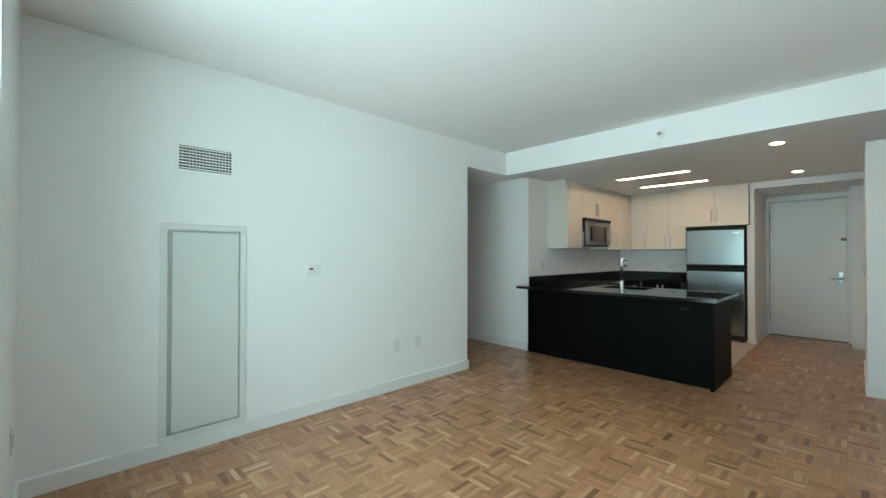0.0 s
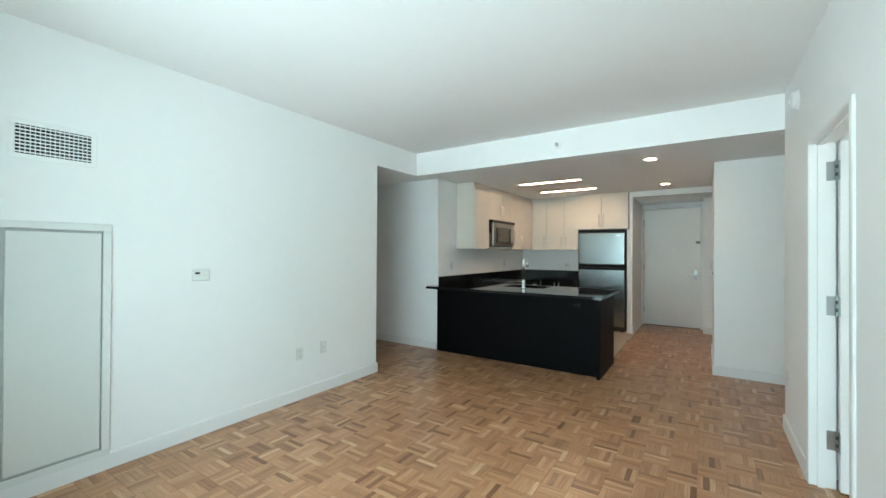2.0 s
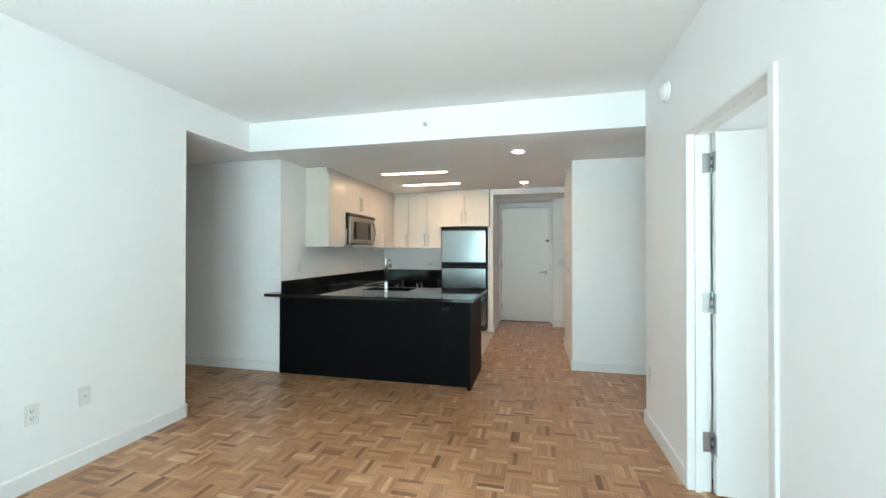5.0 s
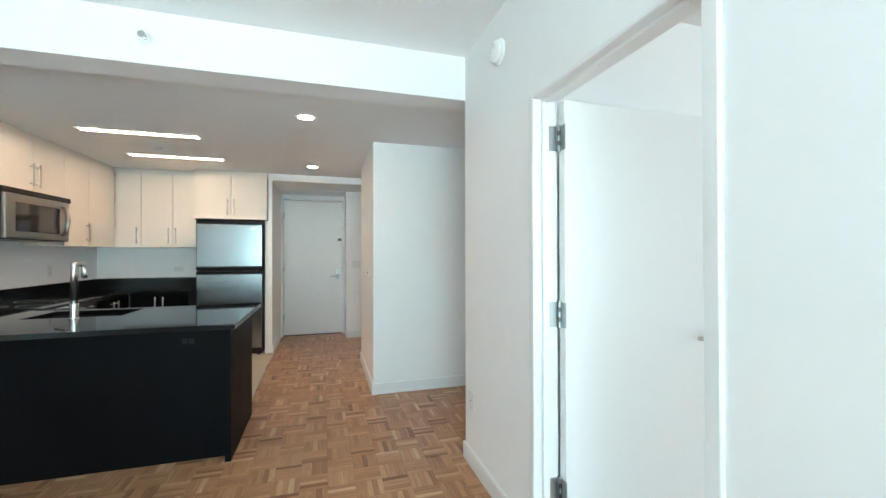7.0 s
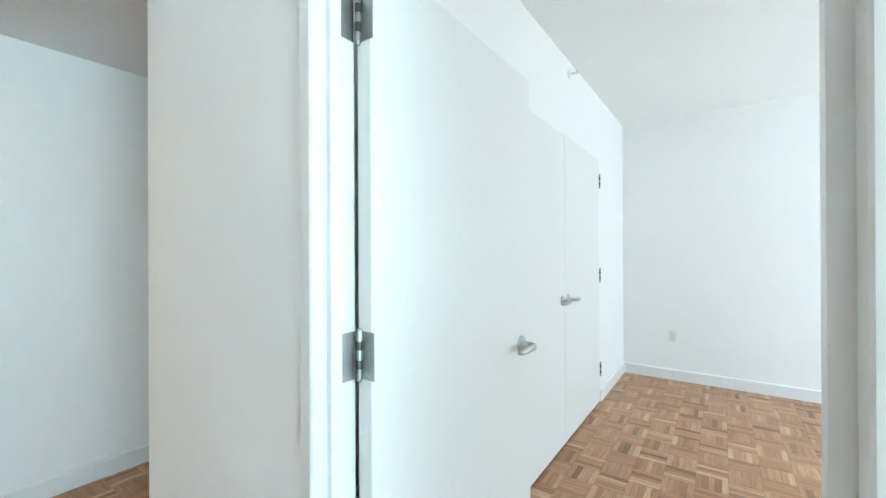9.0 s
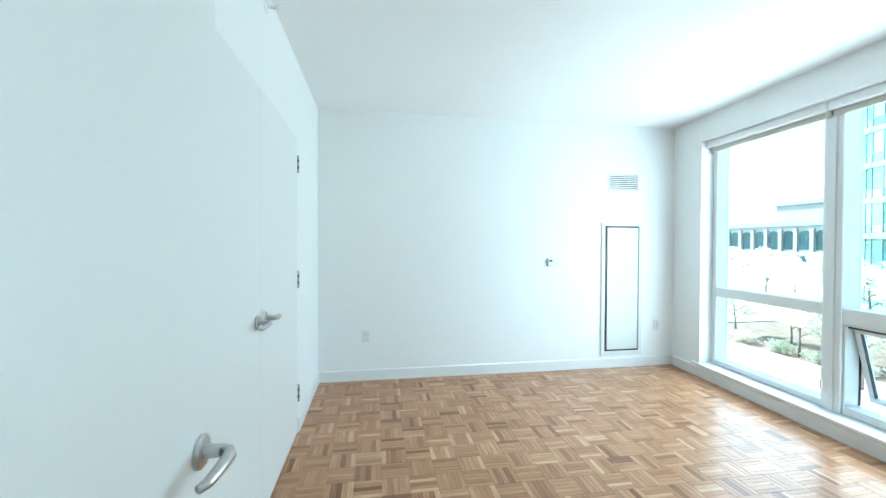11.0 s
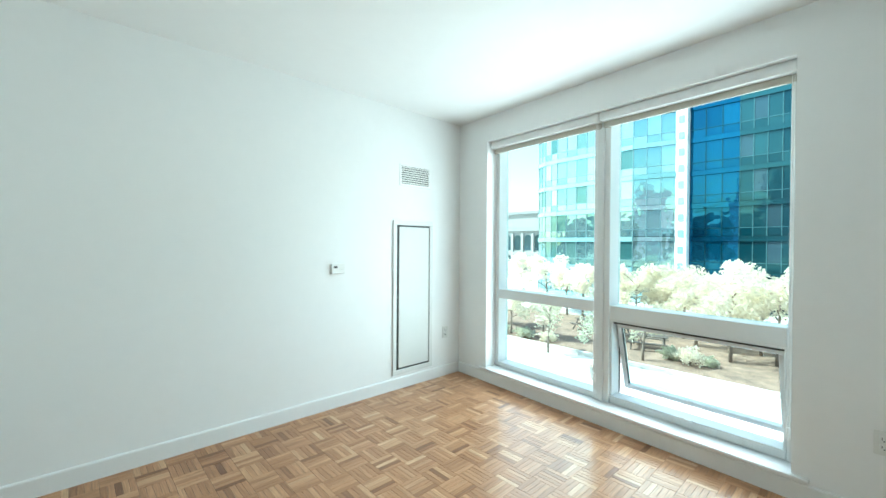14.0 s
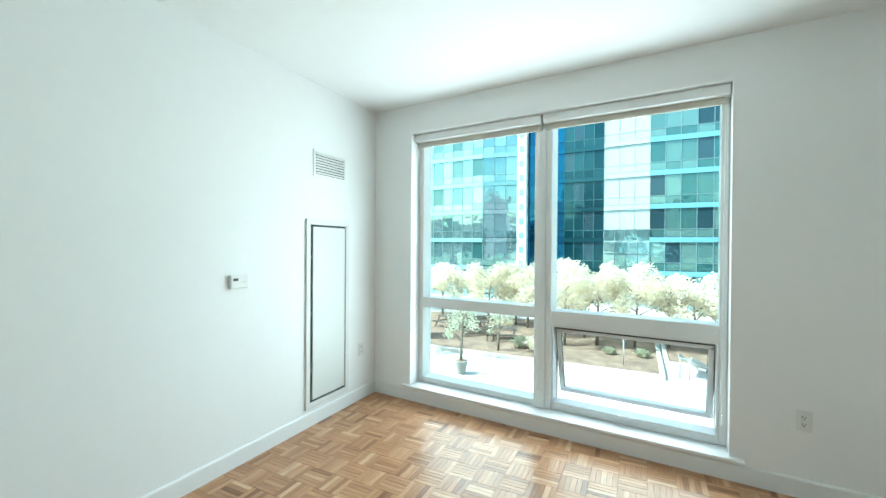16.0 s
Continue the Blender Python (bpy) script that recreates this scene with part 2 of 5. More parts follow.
GROUT = surface("tile_grout", (0.35, 0.32, 0.27), 0.85)
SUBFLOOR = surface("dark_joint_filler", (0.07, 0.04, 0.022), 0.8)
SHADE = surface("pale_beige_blind_hem", (0.52, 0.49, 0.42), 0.7, var=0.03, fine=300)
WINFRAME = surface("white_powder_coat", (0.76, 0.77, 0.76), 0.35, var=0.015)
GASKET = surface("black_rubber_gasket", (0.02, 0.02, 0.021), 0.6)
PANE = clear_glass("window_glass", (0.86, 0.95, 0.93))
PARQUET = parquet_material()
GRANITE = granite_material()
LAMP = glowing("warm_lamp_diffuser", (1.0, 0.67, 0.40), 13.0)
LAMPCAN = glowing("warm_downlight_lens", (1.0, 0.70, 0.44), 42.0)
CONCRETE = surface("pale_concrete", (0.52, 0.51, 0.48), 0.85, var=0.16, coarse=0.25, fine=6, bump=0.2, bump_scale=30)
MULCH = surface("leaf_strewn_mulch", (0.20, 0.14, 0.105), 0.95, var=0.6, coarse=1.6, fine=14, bump=0.6, bump_scale=12)
BARK = surface("grey_brown_bark", (0.22, 0.18, 0.15), 0.9, var=0.3, coarse=6, fine=40, bump=0.5, bump_scale=40)
LEAF = leaf_material("pale_yellow_green_leaves", (0.82, 0.76, 0.63), 0.16)
LEAFG = leaf_material("grey_green_leaves", (0.58, 0.58, 0.45), 0.32)
DARKWOOD = surface("weathered_dark_timber", (0.09, 0.075, 0.065), 0.8, var=0.3, fine=30)
GREYMETAL = surface("grey_painted_metal", (0.30, 0.31, 0.32), 0.45, 0.3)
POT = surface("grey_planter_clay", (0.28, 0.27, 0.26), 0.8)
BRICKWALL = surface("brown_brick_wall", (0.26, 0.19, 0.16), 0.85, var=0.15, coarse=0.3, fine=6)
PINKBRICK = surface("pale_pink_render", (0.62, 0.42, 0.44), 0.85, var=0.12, coarse=0.5, fine=6)
PALESTONE = surface("white_render", (0.80, 0.80, 0.79), 0.8, var=0.06, coarse=0.5, fine=6)
LIMESTONE = surface("white_limestone", (0.34, 0.335, 0.32), 0.8, var=0.12, coarse=0.4, fine=8)
TOWERFRAME = surface("grey_aluminium_mullion", (0.20, 0.29, 0.32), 0.4, 0.5)
SPANDREL = surface("aqua_spandrel_glass", (0.33, 0.57, 0.60), 0.12, 0.3, var=0.08, coarse=0.3)
SPANBLUE = surface("blue_spandrel_glass", (0.19, 0.40, 0.49), 0.12, 0.2, var=0.1, coarse=0.3)
GLASS_A = tower_glass("pale_aqua_tower_glass", (0.20, 0.36, 0.39), (0.40, 0.57, 0.60))
GLASS_B = tower_glass("deep_blue_tower_glass", (0.012, 0.09, 0.18), (0.02, 0.13, 0.24))
GLASS_T = tower_glass("dark_teal_tower_glass", (0.008, 0.05, 0.07), (0.03, 0.10, 0.12), metal=0.5)
TEALFRAME = surface("dark_teal_mullion", (0.06, 0.14, 0.16), 0.4, 0.4)
# plain glass; the bright sky it mirrors is put into its base colour
GLASS_C = surface("white_sky_reflection_glass", (0.38, 0.47, 0.49), 0.25, var=0.05, coarse=0.3)
GLASS_D = tower_glass("green_grey_tower_glass", (0.05, 0.15, 0.16), (0.20, 0.33, 0.32), metal=0.5)
GLASS_K = tower_glass("shadowed_window_glass", (0.03, 0.07, 0.09), (0.05, 0.10, 0.13), metal=0.4)


# ---- building blocks ----
def add_box(bm, x0, x1, y0, y1, z0, z1, bevel=0.0, segments=1):
    made = bmesh.ops.create_cube(bm, size=1.0)["verts"]
    for v in made:
        v.co = Vector((x0 + (v.co.x + 0.5) * (x1 - x0), y0 + (v.co.y + 0.5) * (y1 - y0), z0 + (v.co.z + 0.5) * (z1 - z0)))
    if bevel:
        edges = list({e for v in made for e in v.link_edges})
        bmesh.ops.bevel(bm, geom=edges, offset=bevel, segments=segments, profile=0.5, affect="EDGES", clamp_overlap=True)


def add_tube(bm, points, radii, sides=12, caps=True):
    """A round bar through the points, with a radius at each of them."""
    pts = [Vector(p) for p in points]
    if not hasattr(radii, "__len__"):
        radii = [radii] * len(pts)
    rings, side = [], None
    for i, p in enumerate(pts):
        d = (pts[min(i + 1, len(pts) - 1)] - pts[max(i - 1, 0)]).normalized()
        if side is None:
            side = d.orthogonal().normalized()
        side = (side - d * side.dot(d)).normalized()
        up = d.cross(side)
        rings.append([bm.verts.new(p + radii[i] * (math.cos(a) * side + math.sin(a) * up)) for a in (2 * math.pi * k / sides for k in range(sides))])
    for a, b in zip(rings, rings[1:]):
        for k in range(sides):
            bm.faces.new((a[k], a[(k + 1) % sides], b[(k + 1) % sides], b[k]))
    if caps:
        bm.faces.new(rings[0][::-1])
        bm.faces.new(rings[-1])


def add_disc(bm, centre, axis, profile, sides=24):
    """A turned shape: (distance along the axis, radius) pairs round the centre."""
    c, d = Vector(centre), Vector(axis).normalized()
    add_tube(bm, [c + d * s for s, r in profile], [max(r, 1e-4) for s, r in profile], sides)


def add_ring_frame(bm, x0, x1, z0, z1, width, y0, y1, bevel=0.0):
    """Four bars round an upright rectangle, outside size given, between the depths y0 and y1."""
    add_box(bm, x0, x1, y0, y1, z1 - width, z1, bevel)
    add_box(bm, x0, x1, y0, y1, z0, z0 + width, bevel)
    add_box(bm, x0, x0 + width, y0, y1, z0 + width, z1 - width, bevel)
    add_box(bm, x1 - width, x1, y0, y1, z0 + width, z1 - width, bevel)


def mesh_of(name, bm, material, smooth=False):
    bmesh.ops.recalc_face_normals(bm, faces=bm.faces)
    me = bpy.data.meshes.new(name)
    bm.to_mesh(me)
    bm.free()
    me.materials.append(material)
    if smooth:
        for p in me.polygons:
            p.use_smooth = True
    return me


def part(name, bm, material, parent, label="", smooth=False):
    ob = new(name, mesh_of(name, bm, material, smooth))
    ob.parent = parent
    if label:
        ob["label"] = label
    return ob


def box_part(name, parent, material, x0, x1, y0, y1, z0, z1, bevel=0.0, label="", segments=1):
    bm = bmesh.new()
    add_box(bm, x0, x1, y0, y1, z0, z1, bevel, segments)
    return part(name, bm, material, parent, label)


def tube_part(name, parent, material, points, radii, sides=12, label=""):
    bm = bmesh.new()
    add_tube(bm, points, radii, sides)
    return part(name, bm, material, parent, label, True)


def disc_part(name, parent, material, centre, axis, profile, sides=24, label=""):
    bm = bmesh.new()
    add_disc(bm, centre, axis, profile, sides)
    return part(name, bm, material, parent, label)


def thing(name, at, label, category, group=""):
    ob = new(name)
    ob.empty_display_size = 0.1
    ob.matrix_basis = at
    return tagged(ob, label, category, group)


def structure(name, boxes, material, label, category, at=None, bevel=0.0):
    bm = bmesh.new()
    for b in boxes:
        add_box(bm, *b, bevel)
    ob = new(name, mesh_of(name, bm, material))
    if at is not None:
        ob.matrix_basis = at
    return tagged(ob, label, category, kind="structure")


# ---- rooms: walls, ceilings ----
CEIL_Z, LOW_Z, BEAM_Z = 2.645, 2.407, 2.358          # living room and bedroom; kitchen and hall
WX, EX = -3.25, 0.41                 # living room's side walls
BX = 4.47                            # bedroom's far wall

structure("wall_living_west", [(WX - 0.14, WX, -0.3, 3.69, -0.05, CEIL_Z + 0.1), (WX - 0.14, WX, 3.69, 4.43, BEAM_Z, CEIL_Z + 0.1)], WALL,
          "white painted plaster wall with a header over the hall opening", "wall")
structure("wall_hall_south", [(-5.3, WX - 0.14, 3.55, 3.69, -0.05, LOW_Z)], WALL, "plain white painted hall wall", "wall")
structure("wall_hall_end", [(-5.44, -5.3, 3.55, 5.09, -0.05, LOW_Z)], WALL, "plain white painted end wall of the hall", "wall")
structure("wall_stub", [(-5.3, -3.26, 4.95, 5.09, -0.05, LOW_Z), (-3.40, -3.26, 5.09, 8.22, -0.05, LOW_Z)], WALL,
          "white painted wall that turns into the kitchen", "wall")
structure("wall_kitchen_back", [(-3.26, -2.06, 8.08, 8.22, -0.05, LOW_Z), (-2.06, -1.92, 8.22, 8.56, -0.05, LOW_Z)], WALL, "white kitchen back wall", "wall")
structure("wall_entry", [(-1.92, -1.15, 8.42, 8.56, -0.05, LOW_Z), (-1.15, -0.15, 8.42, 8.56, 2.31, LOW_Z), (-0.15, 1.9, 8.42, 8.56, -0.05, LOW_Z),
                         (-1.29, -1.15, 8.56, 9.0, -0.05, LOW_Z), (-0.15, -0.01, 8.56, 9.0, -0.05, LOW_Z), (-1.15, -0.15, 8.56, 9.0, 2.31, LOW_Z),
                         (-1.15, -0.15, 8.93, 9.0, -0.05, 2.31)], WALL, "white wall with a deep recess for the entrance door", "wall")
structure("wall_fridge_side", [(-1.24, -1.15, 7.72, 8.42, -0.05, 1.778), (-1.20, -1.15, 7.72, 8.42, 1.778, LOW_Z)], WALL, "narrow white wall beside the refrigerator", "wall")
for name, box in (("wall_closet_south", (-0.035, 1.9, 5.77, 5.91, -0.05, LOW_Z)), ("wall_closet_west", (-0.035, 0.105, 5.91, 7.05, -0.05, LOW_Z)),
                  ("wall_closet_north", (0.105, 1.9, 6.91, 7.05, -0.05, LOW_Z))):
    structure(name, [box], WALL, "white painted closet wall beside the entry passage", "wall")
structure("wall_passage_east", [(1.9, 2.04, 4.36, 9.0, -0.05, LOW_Z)], WALL, "plain white painted passage wall", "wall")
structure("wall_bedroom_west", [(EX, 0.53, 0.0, 2.660, -0.05, CEIL_Z + 0.1), (EX, 0.53, 3.556, 4.43, -0.05, CEIL_Z + 0.1), (EX, 0.53, 2.660, 3.556, 2.041, CEIL_Z + 0.1)], WALL,
          "white wall between living room and bedroom with a doorway", "wall")
structure("wall_bedroom_north", [(0.53, 1.617, 3.685, 3.80, -0.05, CEIL_Z + 0.1), (1.617, 3.443, 3.685, 3.80, 2.089, CEIL_Z + 0.1), (3.443, BX + 0.14, 3.685, 3.80, -0.05, CEIL_Z + 0.1),
                                 (1.617, 3.443, 3.78, 3.80, -0.05, 2.089)], WALL, "white bedroom wall round a pair of closet doors", "wall")
structure("wall_passage_south", [(0.53, 2.04, 4.29, 4.43, -0.05, CEIL_Z + 0.1)], WALL, "white painted back wall of the bedroom closet", "wall")
structure("wall_bedroom_east", [(BX, BX + 0.14, -0.6, 3.685, -0.05, CEIL_Z + 0.1)], WALL, "plain white painted bedroom wall", "wall")
# the bedroom's window wall, in its own frame: u along, depth outwards negative
WU0, WU1, WZ0, WZ1 = 0.335, 2.665, 0.135, 2.385
structure("wall_bedroom_window", [(-1.0, WU0, -0.3, 0, -0.05, CEIL_Z + 0.1), (WU1, 3.3, -0.3, 0, -0.05, CEIL_Z + 0.1), (WU0, WU1, -0.3, 0, WZ1, CEIL_Z + 0.1), (WU0, WU1, -0.3, 0, -0.05, WZ0 - 0.022)],
          WALL, "white wall round the wide bedroom window", "wall", FACADE)
structure("wall_living_window", [(WX - 0.14, LIV0, LIVF - 0.3, LIVF, -0.05, CEIL_Z + 0.1), (LIV1, 0.42, LIVF - 0.3, LIVF, -0.05, CEIL_Z + 0.1),
                                 (LIV0, LIV1, LIVF - 0.3, LIVF, WZ1, CEIL_Z + 0.1), (LIV0, LIV1, LIVF - 0.3, LIVF, -0.05, WZ0 - 0.022)], WALL,
          "white wall round the wide living-room window", "wall")
structure("ceiling_living", [(WX - 0.14, 0.47, -0.3, 4.43, CEIL_Z, CEIL_Z + 0.2)], CEIL, "smooth white painted living-room ceiling", "ceiling")
structure("ceiling_kitchen", [(-5.44, 2.04, 4.65, 9.0, LOW_Z, CEIL_Z + 0.2)], CEIL, "lowered white ceiling over the kitchen", "ceiling")
structure("trim_beam", [(WX - 0.14, 2.04, 4.43, 4.65, BEAM_Z, CEIL_Z + 0.2)], CEIL, "white painted beam across the edge of the living room", "beam")
structure("ceiling_hall", [(-5.44, WX - 0.14, 3.5, 4.65, LOW_Z, CEIL_Z + 0.2)], CEIL, "lowered white hall ceiling", "ceiling")
structure("ceiling_bedroom", [(0.47, BX + 0.2, -0.6, 4.4, CEIL_Z - 0.012, CEIL_Z + 0.2)], CEIL, "smooth white painted bedroom ceiling", "ceiling")
structure("trim_entry_soffit", [(-1.149, 1.9, 7.70, 8.42, 2.315, LOW_Z)], CEIL, "white dropped soffit in front of the entrance", "soffit")


# baseboards: a flat board with a small rounded top edge
def baseboard(name, x0, y0, x1, y1, z=0.105, depth=0.014, at=None):
    """A board along the line from (x0, y0) to (x1, y1), standing out to the left of it."""
    a, b = Vector((x0, y0, 0)), Vector((x1, y1, 0))
    d = (b - a).normalized()
    n = Vector((-d.y, d.x, 0))
    prof = [(0, 0.0), (depth, 0.0), (depth, z - 0.010), (depth * 0.8, z - 0.003), (depth * 0.45, z), (0, z)]
    bm = bmesh.new()
    ends = [[bm.verts.new(p + n * u + Vector((0, 0, w))) for u, w in prof] for p in (a, b)]
    k = len(prof)
    for i in range(k):
        bm.faces.new((ends[0][i], ends[0][(i + 1) % k], ends[1][(i + 1) % k], ends[1][i]))
    bm.faces.new(ends[0][::-1])
    bm.faces.new(ends[1])
    ob = new(name, mesh_of(name, bm, TRIM))
    if at is not None:
        ob.matrix_basis = at
    return tagged(ob, "white enamelled wooden baseboard along the wall", "baseboard", kind="structure")


T = 0.014
for x0, y0, x1, y1 in ((WX, 3.69 + T, WX, LIVF), (WX - 0.14, 3.69, WX + T, 3.69), (-3.26, 4.95, -5.3, 4.95), (-3.26 + T, 4.915, -3.26, 4.915),
                       (EX, LIVF, EX, 2.656), (EX, 3.56, EX, 4.43 + T), (EX, 4.43, 1.9, 4.43), (1.9, 5.77, -0.035 - T, 5.77), (-0.035, 5.77, -0.035, 7.05),
                       (-1.15, 8.42, -1.15, 7.72), (1.9, 8.42, -0.15, 8.42), (BX, -0.15, BX, 3.685), (BX, 3.685, 3.443, 3.685), (1.617, 3.685, 0.53, 3.685),
                       (0.53, 2.656, 0.53, 0.16), (WX, LIVF, LIV0, LIVF)):
    baseboard("baseboard", x0, y0, x1, y1)
baseboard("baseboard", -0.87, 0, 3.075, 0, at=FACADE)


# ---- windows ----
def blind(at, width, label):
    """A roller blind, rolled up in its white cassette, with its cord."""
    b = thing("roller_blind", at, label, "blind", "rolled-up roller blinds")
    bm = bmesh.new()
    add_box(bm, 0.004, width - 0.004, -0.075, -0.006, -0.068, -0.002, 0.008, 2)
    part("cassette", bm, TRIM, b)
    bm = bmesh.new()
    add_box(bm, 0.008, width - 0.008, -0.074, -0.054, -0.112, -0.067, 0.004)
    part("hem_bar", bm, SHADE, b)
    tube_part("cord", b, PLASTIC, [(0.02, -0.03, -0.06), (0.018, -0.026, -1.2), (0.022, -0.024, -2.02), (0.028, -0.03, -2.05), (0.033, -0.028, -2.02), (0.032, -0.03, -1.2), (0.03, -0.03, -0.06)], 0.0016, 6)
    box_part("cord_weight", b, PLASTIC, 0.018, 0.036, -0.034, -0.02, -2.1, -2.03, 0.004)
    return b


def window(name, at, u0, u1, label):
    """A two-bay window: frame, mullion, transoms, fixed panes, and one awning sash, ajar."""
    w = thing(name, at, label, "window")
    w["kind"] = "structure"
    um0, um1 = u0 + 1.10, u0 + 1.235         # mullion
    y0, y1 = -0.268, -0.13
    z0, z1 = WZ0 + 0.004, WZ1
    bm = bmesh.new()
    add_box(bm, u0, u0 + 0.045, y0, y1, z0, z1, 0.004)
    add_box(bm, u1 - 0.045, u1, y0, y1, z0, z1, 0.004)
    add_box(bm, um0, um1, y0, y1 + 0.02, z0, z1, 0.004)
    for a, b in ((u0 + 0.045, um0), (um1, u1 - 0.045)):
        add_box(bm, a, b, y0, y1, z1 - 0.060, z1, 0.004)
        add_box(bm, a, b, y0, y1, z0, z0 + 0.045, 0.004)
    part("window_frame", bm, WINFRAME, w)
    box_part("mullion_cover", w, WINFRAME, um0 + 0.045, um0 + 0.075, y1 + 0.02, y1 + 0.032, z0, z1 - 0.1, 0.003)
    box_part("transom", w, WINFRAME, um1, u1 - 0.045, y0, y1, 0.825, 0.915, 0.004)
    box_part("transom", w, WINFRAME, u0 + 0.045, um0, y0, y1 + 0.012, 0.785, 0.895, 0.004)
    glass = []
    for a, b, c, d in ((um1, u1 - 0.045, 0.915, z1 - 0.060), (um1, u1 - 0.045, z0 + 0.045, 0.825), (u0 + 0.045, um0, 0.895, z1 - 0.060)):
        glass.append(box_part("pane", w, PANE, a - 0.002, b + 0.002, -0.243, -0.237, c - 0.002, d + 0.002))
    # awning sash, hinged at its head and pushed out at the foot
    bm = bmesh.new()
    add_ring_frame(bm, u0 + 0.045, um0, z0 + 0.045, 0.785, 0.014, y0 + 0.02, y1 + 0.004, 0.003)
    part("sash_stop", bm, WINFRAME, w)
    bm = bmesh.new()
    for g in (u0 + 0.059, um0 - 0.017):
        add_box(bm, g, g + 0.003, y0 + 0.012, y0 + 0.03, z0 + 0.06, 0.771)
    add_box(bm, u0 + 0.065, um0 - 0.02, y1 - 0.045, y1 - 0.012, 0.757, 0.7705)
    part("gasket", bm, GASKET, w)
    s = new("sash")
    s.parent = w
    s.matrix_basis = pose(0, y1 - 0.05, 0.756, -15, 0, 0)
    a, b, h = u0 + 0.064, um0 - 0.019, 0.756 - z0 - 0.065
    bm = bmesh.new()
    add_ring_frame(bm, a, b, -h, 0, 0.034, -0.045, 0.0, 0.004)
    part("sash_frame", bm, WINFRAME, s)
    bm = bmesh.new()
    for g in (a + 0.034, b - 0.036):
        add_box(bm, g, g + 0.002, -0.03, -0.006, -h + 0.036, -0.036)
    part("glazing_seal", bm, GASKET, s)
    glass.append(box_part("pane", s, PANE, a + 0.033, b - 0.033, -0.024, -0.018, -h + 0.033, -0.033))
    mid = (a + b) / 2
    bm = bmesh.new()
    add_box(bm, mid - 0.05, mid + 0.05, y1 + 0.002, y1 + 0.03, z0 + 0.05, z0 + 0.068, 0.004)
    add_tube(bm, [(mid + 0.01, y1 + 0.03, z0 + 0.06), (mid + 0.02, y1 + 0.05, z0 + 0.075), (mid - 0.02, y1 + 0.055, z0 + 0.08)], 0.006, 8)
    part("crank_handle", bm, WINFRAME, w)
    bm = bmesh.new()
    add_box(bm, a - 0.003, a - 0.0005, -0.03, -0.01, -h, -0.002)
    add_box(bm, b + 0.0005, b + 0.003, -0.03, -0.01, -h, -0.002)
    part("weather_seal", bm, GASKET, s)
    for g in glass:
        g.visible_shadow = False
    bm = bmesh.new()
    add_box(bm, u0 - 0.075, u1 + 0.085, -0.13, 0.032, WZ0 - 0.022, WZ0 + 0.002, 0.007, 2)
    part("window_sill", bm, TRIM, w)
    return w


window("window_1", FACADE, WU0, WU1, "white aluminium window with a low awning sash ajar")
window("window_2", pose(LIV0, LIVF, 0), 0.0, LIV1 - LIV0, "white aluminium living-room window with an awning sash")
blind(FACADE @ pose(WU0, -0.04, WZ1), 1.165, "white roller blind rolled up under the window head")
blind(FACADE @ pose(WU0 + 1.168, -0.04, WZ1), WU1 - WU0 - 1.168, "white roller blind rolled up under the window head")
blind(pose(LIV0, LIVF - 0.04, WZ1), 1.19, "white roller blind rolled up under the window head")
blind(pose(LIV0 + 1.19, LIVF - 0.04, WZ1), 1.19, "white roller blind rolled up under the window head")


# ---- doors ----
def lever(parent, x, y, z, turn, name="door_lever", metal=NICKEL):
    """A lever handle on a round rosette. It stands out to -y; turn -1: the lever points to -x, 1: to +x."""
    h = new(name)
    h.parent = parent
    h.matrix_basis = pose(x, y, z)
    disc_part("rosette", h, metal, (0, 0, 0), (0, -1, 0), [(0, 0.033), (0.006, 0.033), (0.010, 0.029), (0.012, 0.014), (0.045, 0.012)])
    bm = bmesh.new()
    pts = [(0, -0.036, 0), (turn * 0.006, -0.056, 0), (turn * 0.022, -0.062, 0.0), (turn * 0.06, -0.060, -0.003), (turn * 0.1, -0.054, -0.006), (turn * 0.118, -0.046, -0.006)]
    add_tube(bm, pts, [0.011, 0.012, 0.0125, 0.011, 0.010, 0.008], 12)
    part("lever", bm, metal, h, smooth=True)
    return h


def hinge(parent, x, y, z, material=HINGE, leafs=True):
    """A butt hinge: five knuckles on a pin and two leaves."""
    h = new("hinge")
    h.parent = parent
    h.matrix_basis = pose(x, y, z)
    for k in range(5):
        disc_part("knuckle", h, material if k % 2 == 0 else DARKMETAL, (0, 0, -0.055 + 0.0225 * k), (0, 0, 1), [(0, 0.0075), (0.0205, 0.0075)], 12)
    disc_part("pin", h, material, (0, 0, -0.062), (0, 0, 1), [(0, 0.004), (0.004, 0.006), (0.12, 0.006), (0.124, 0.004)], 10)
    return h


# bedroom door, wide ajar, in its steel frame
d1 = thing("door_1", pose(0, 0, 0), "white flush bedroom door standing wide ajar", "door")
d1["kind"] = "structure"
bm = bmesh.new()
for a, b in ((2.656, 2.702), (3.52, 3.56)):
    add_box(bm, EX - 0.012, 0.524, a, b, 0, 2.047, 0.004)
add_box(bm, EX - 0.012, 0.524, 2.702, 3.52, 2.028, 2.047, 0.004)
add_box(bm, EX + 0.03, 0.470, 2.699, 2.724, 0, 2.030)
add_box(bm, EX + 0.03, 0.470, 3.506, 3.523, 0, 2.030)
add_box(bm, EX + 0.03, 0.470, 2.724, 3.506, 2.016, 2.030)
part("door_frame", bm, TRIM, d1)
LEAF_Y = 3.4745
leaf = box_part("door_leaf", d1, DOORP, 0.5295, 1.447, LEAF_Y, LEAF_Y + 0.044, 0.012, 2.024, 0.002)
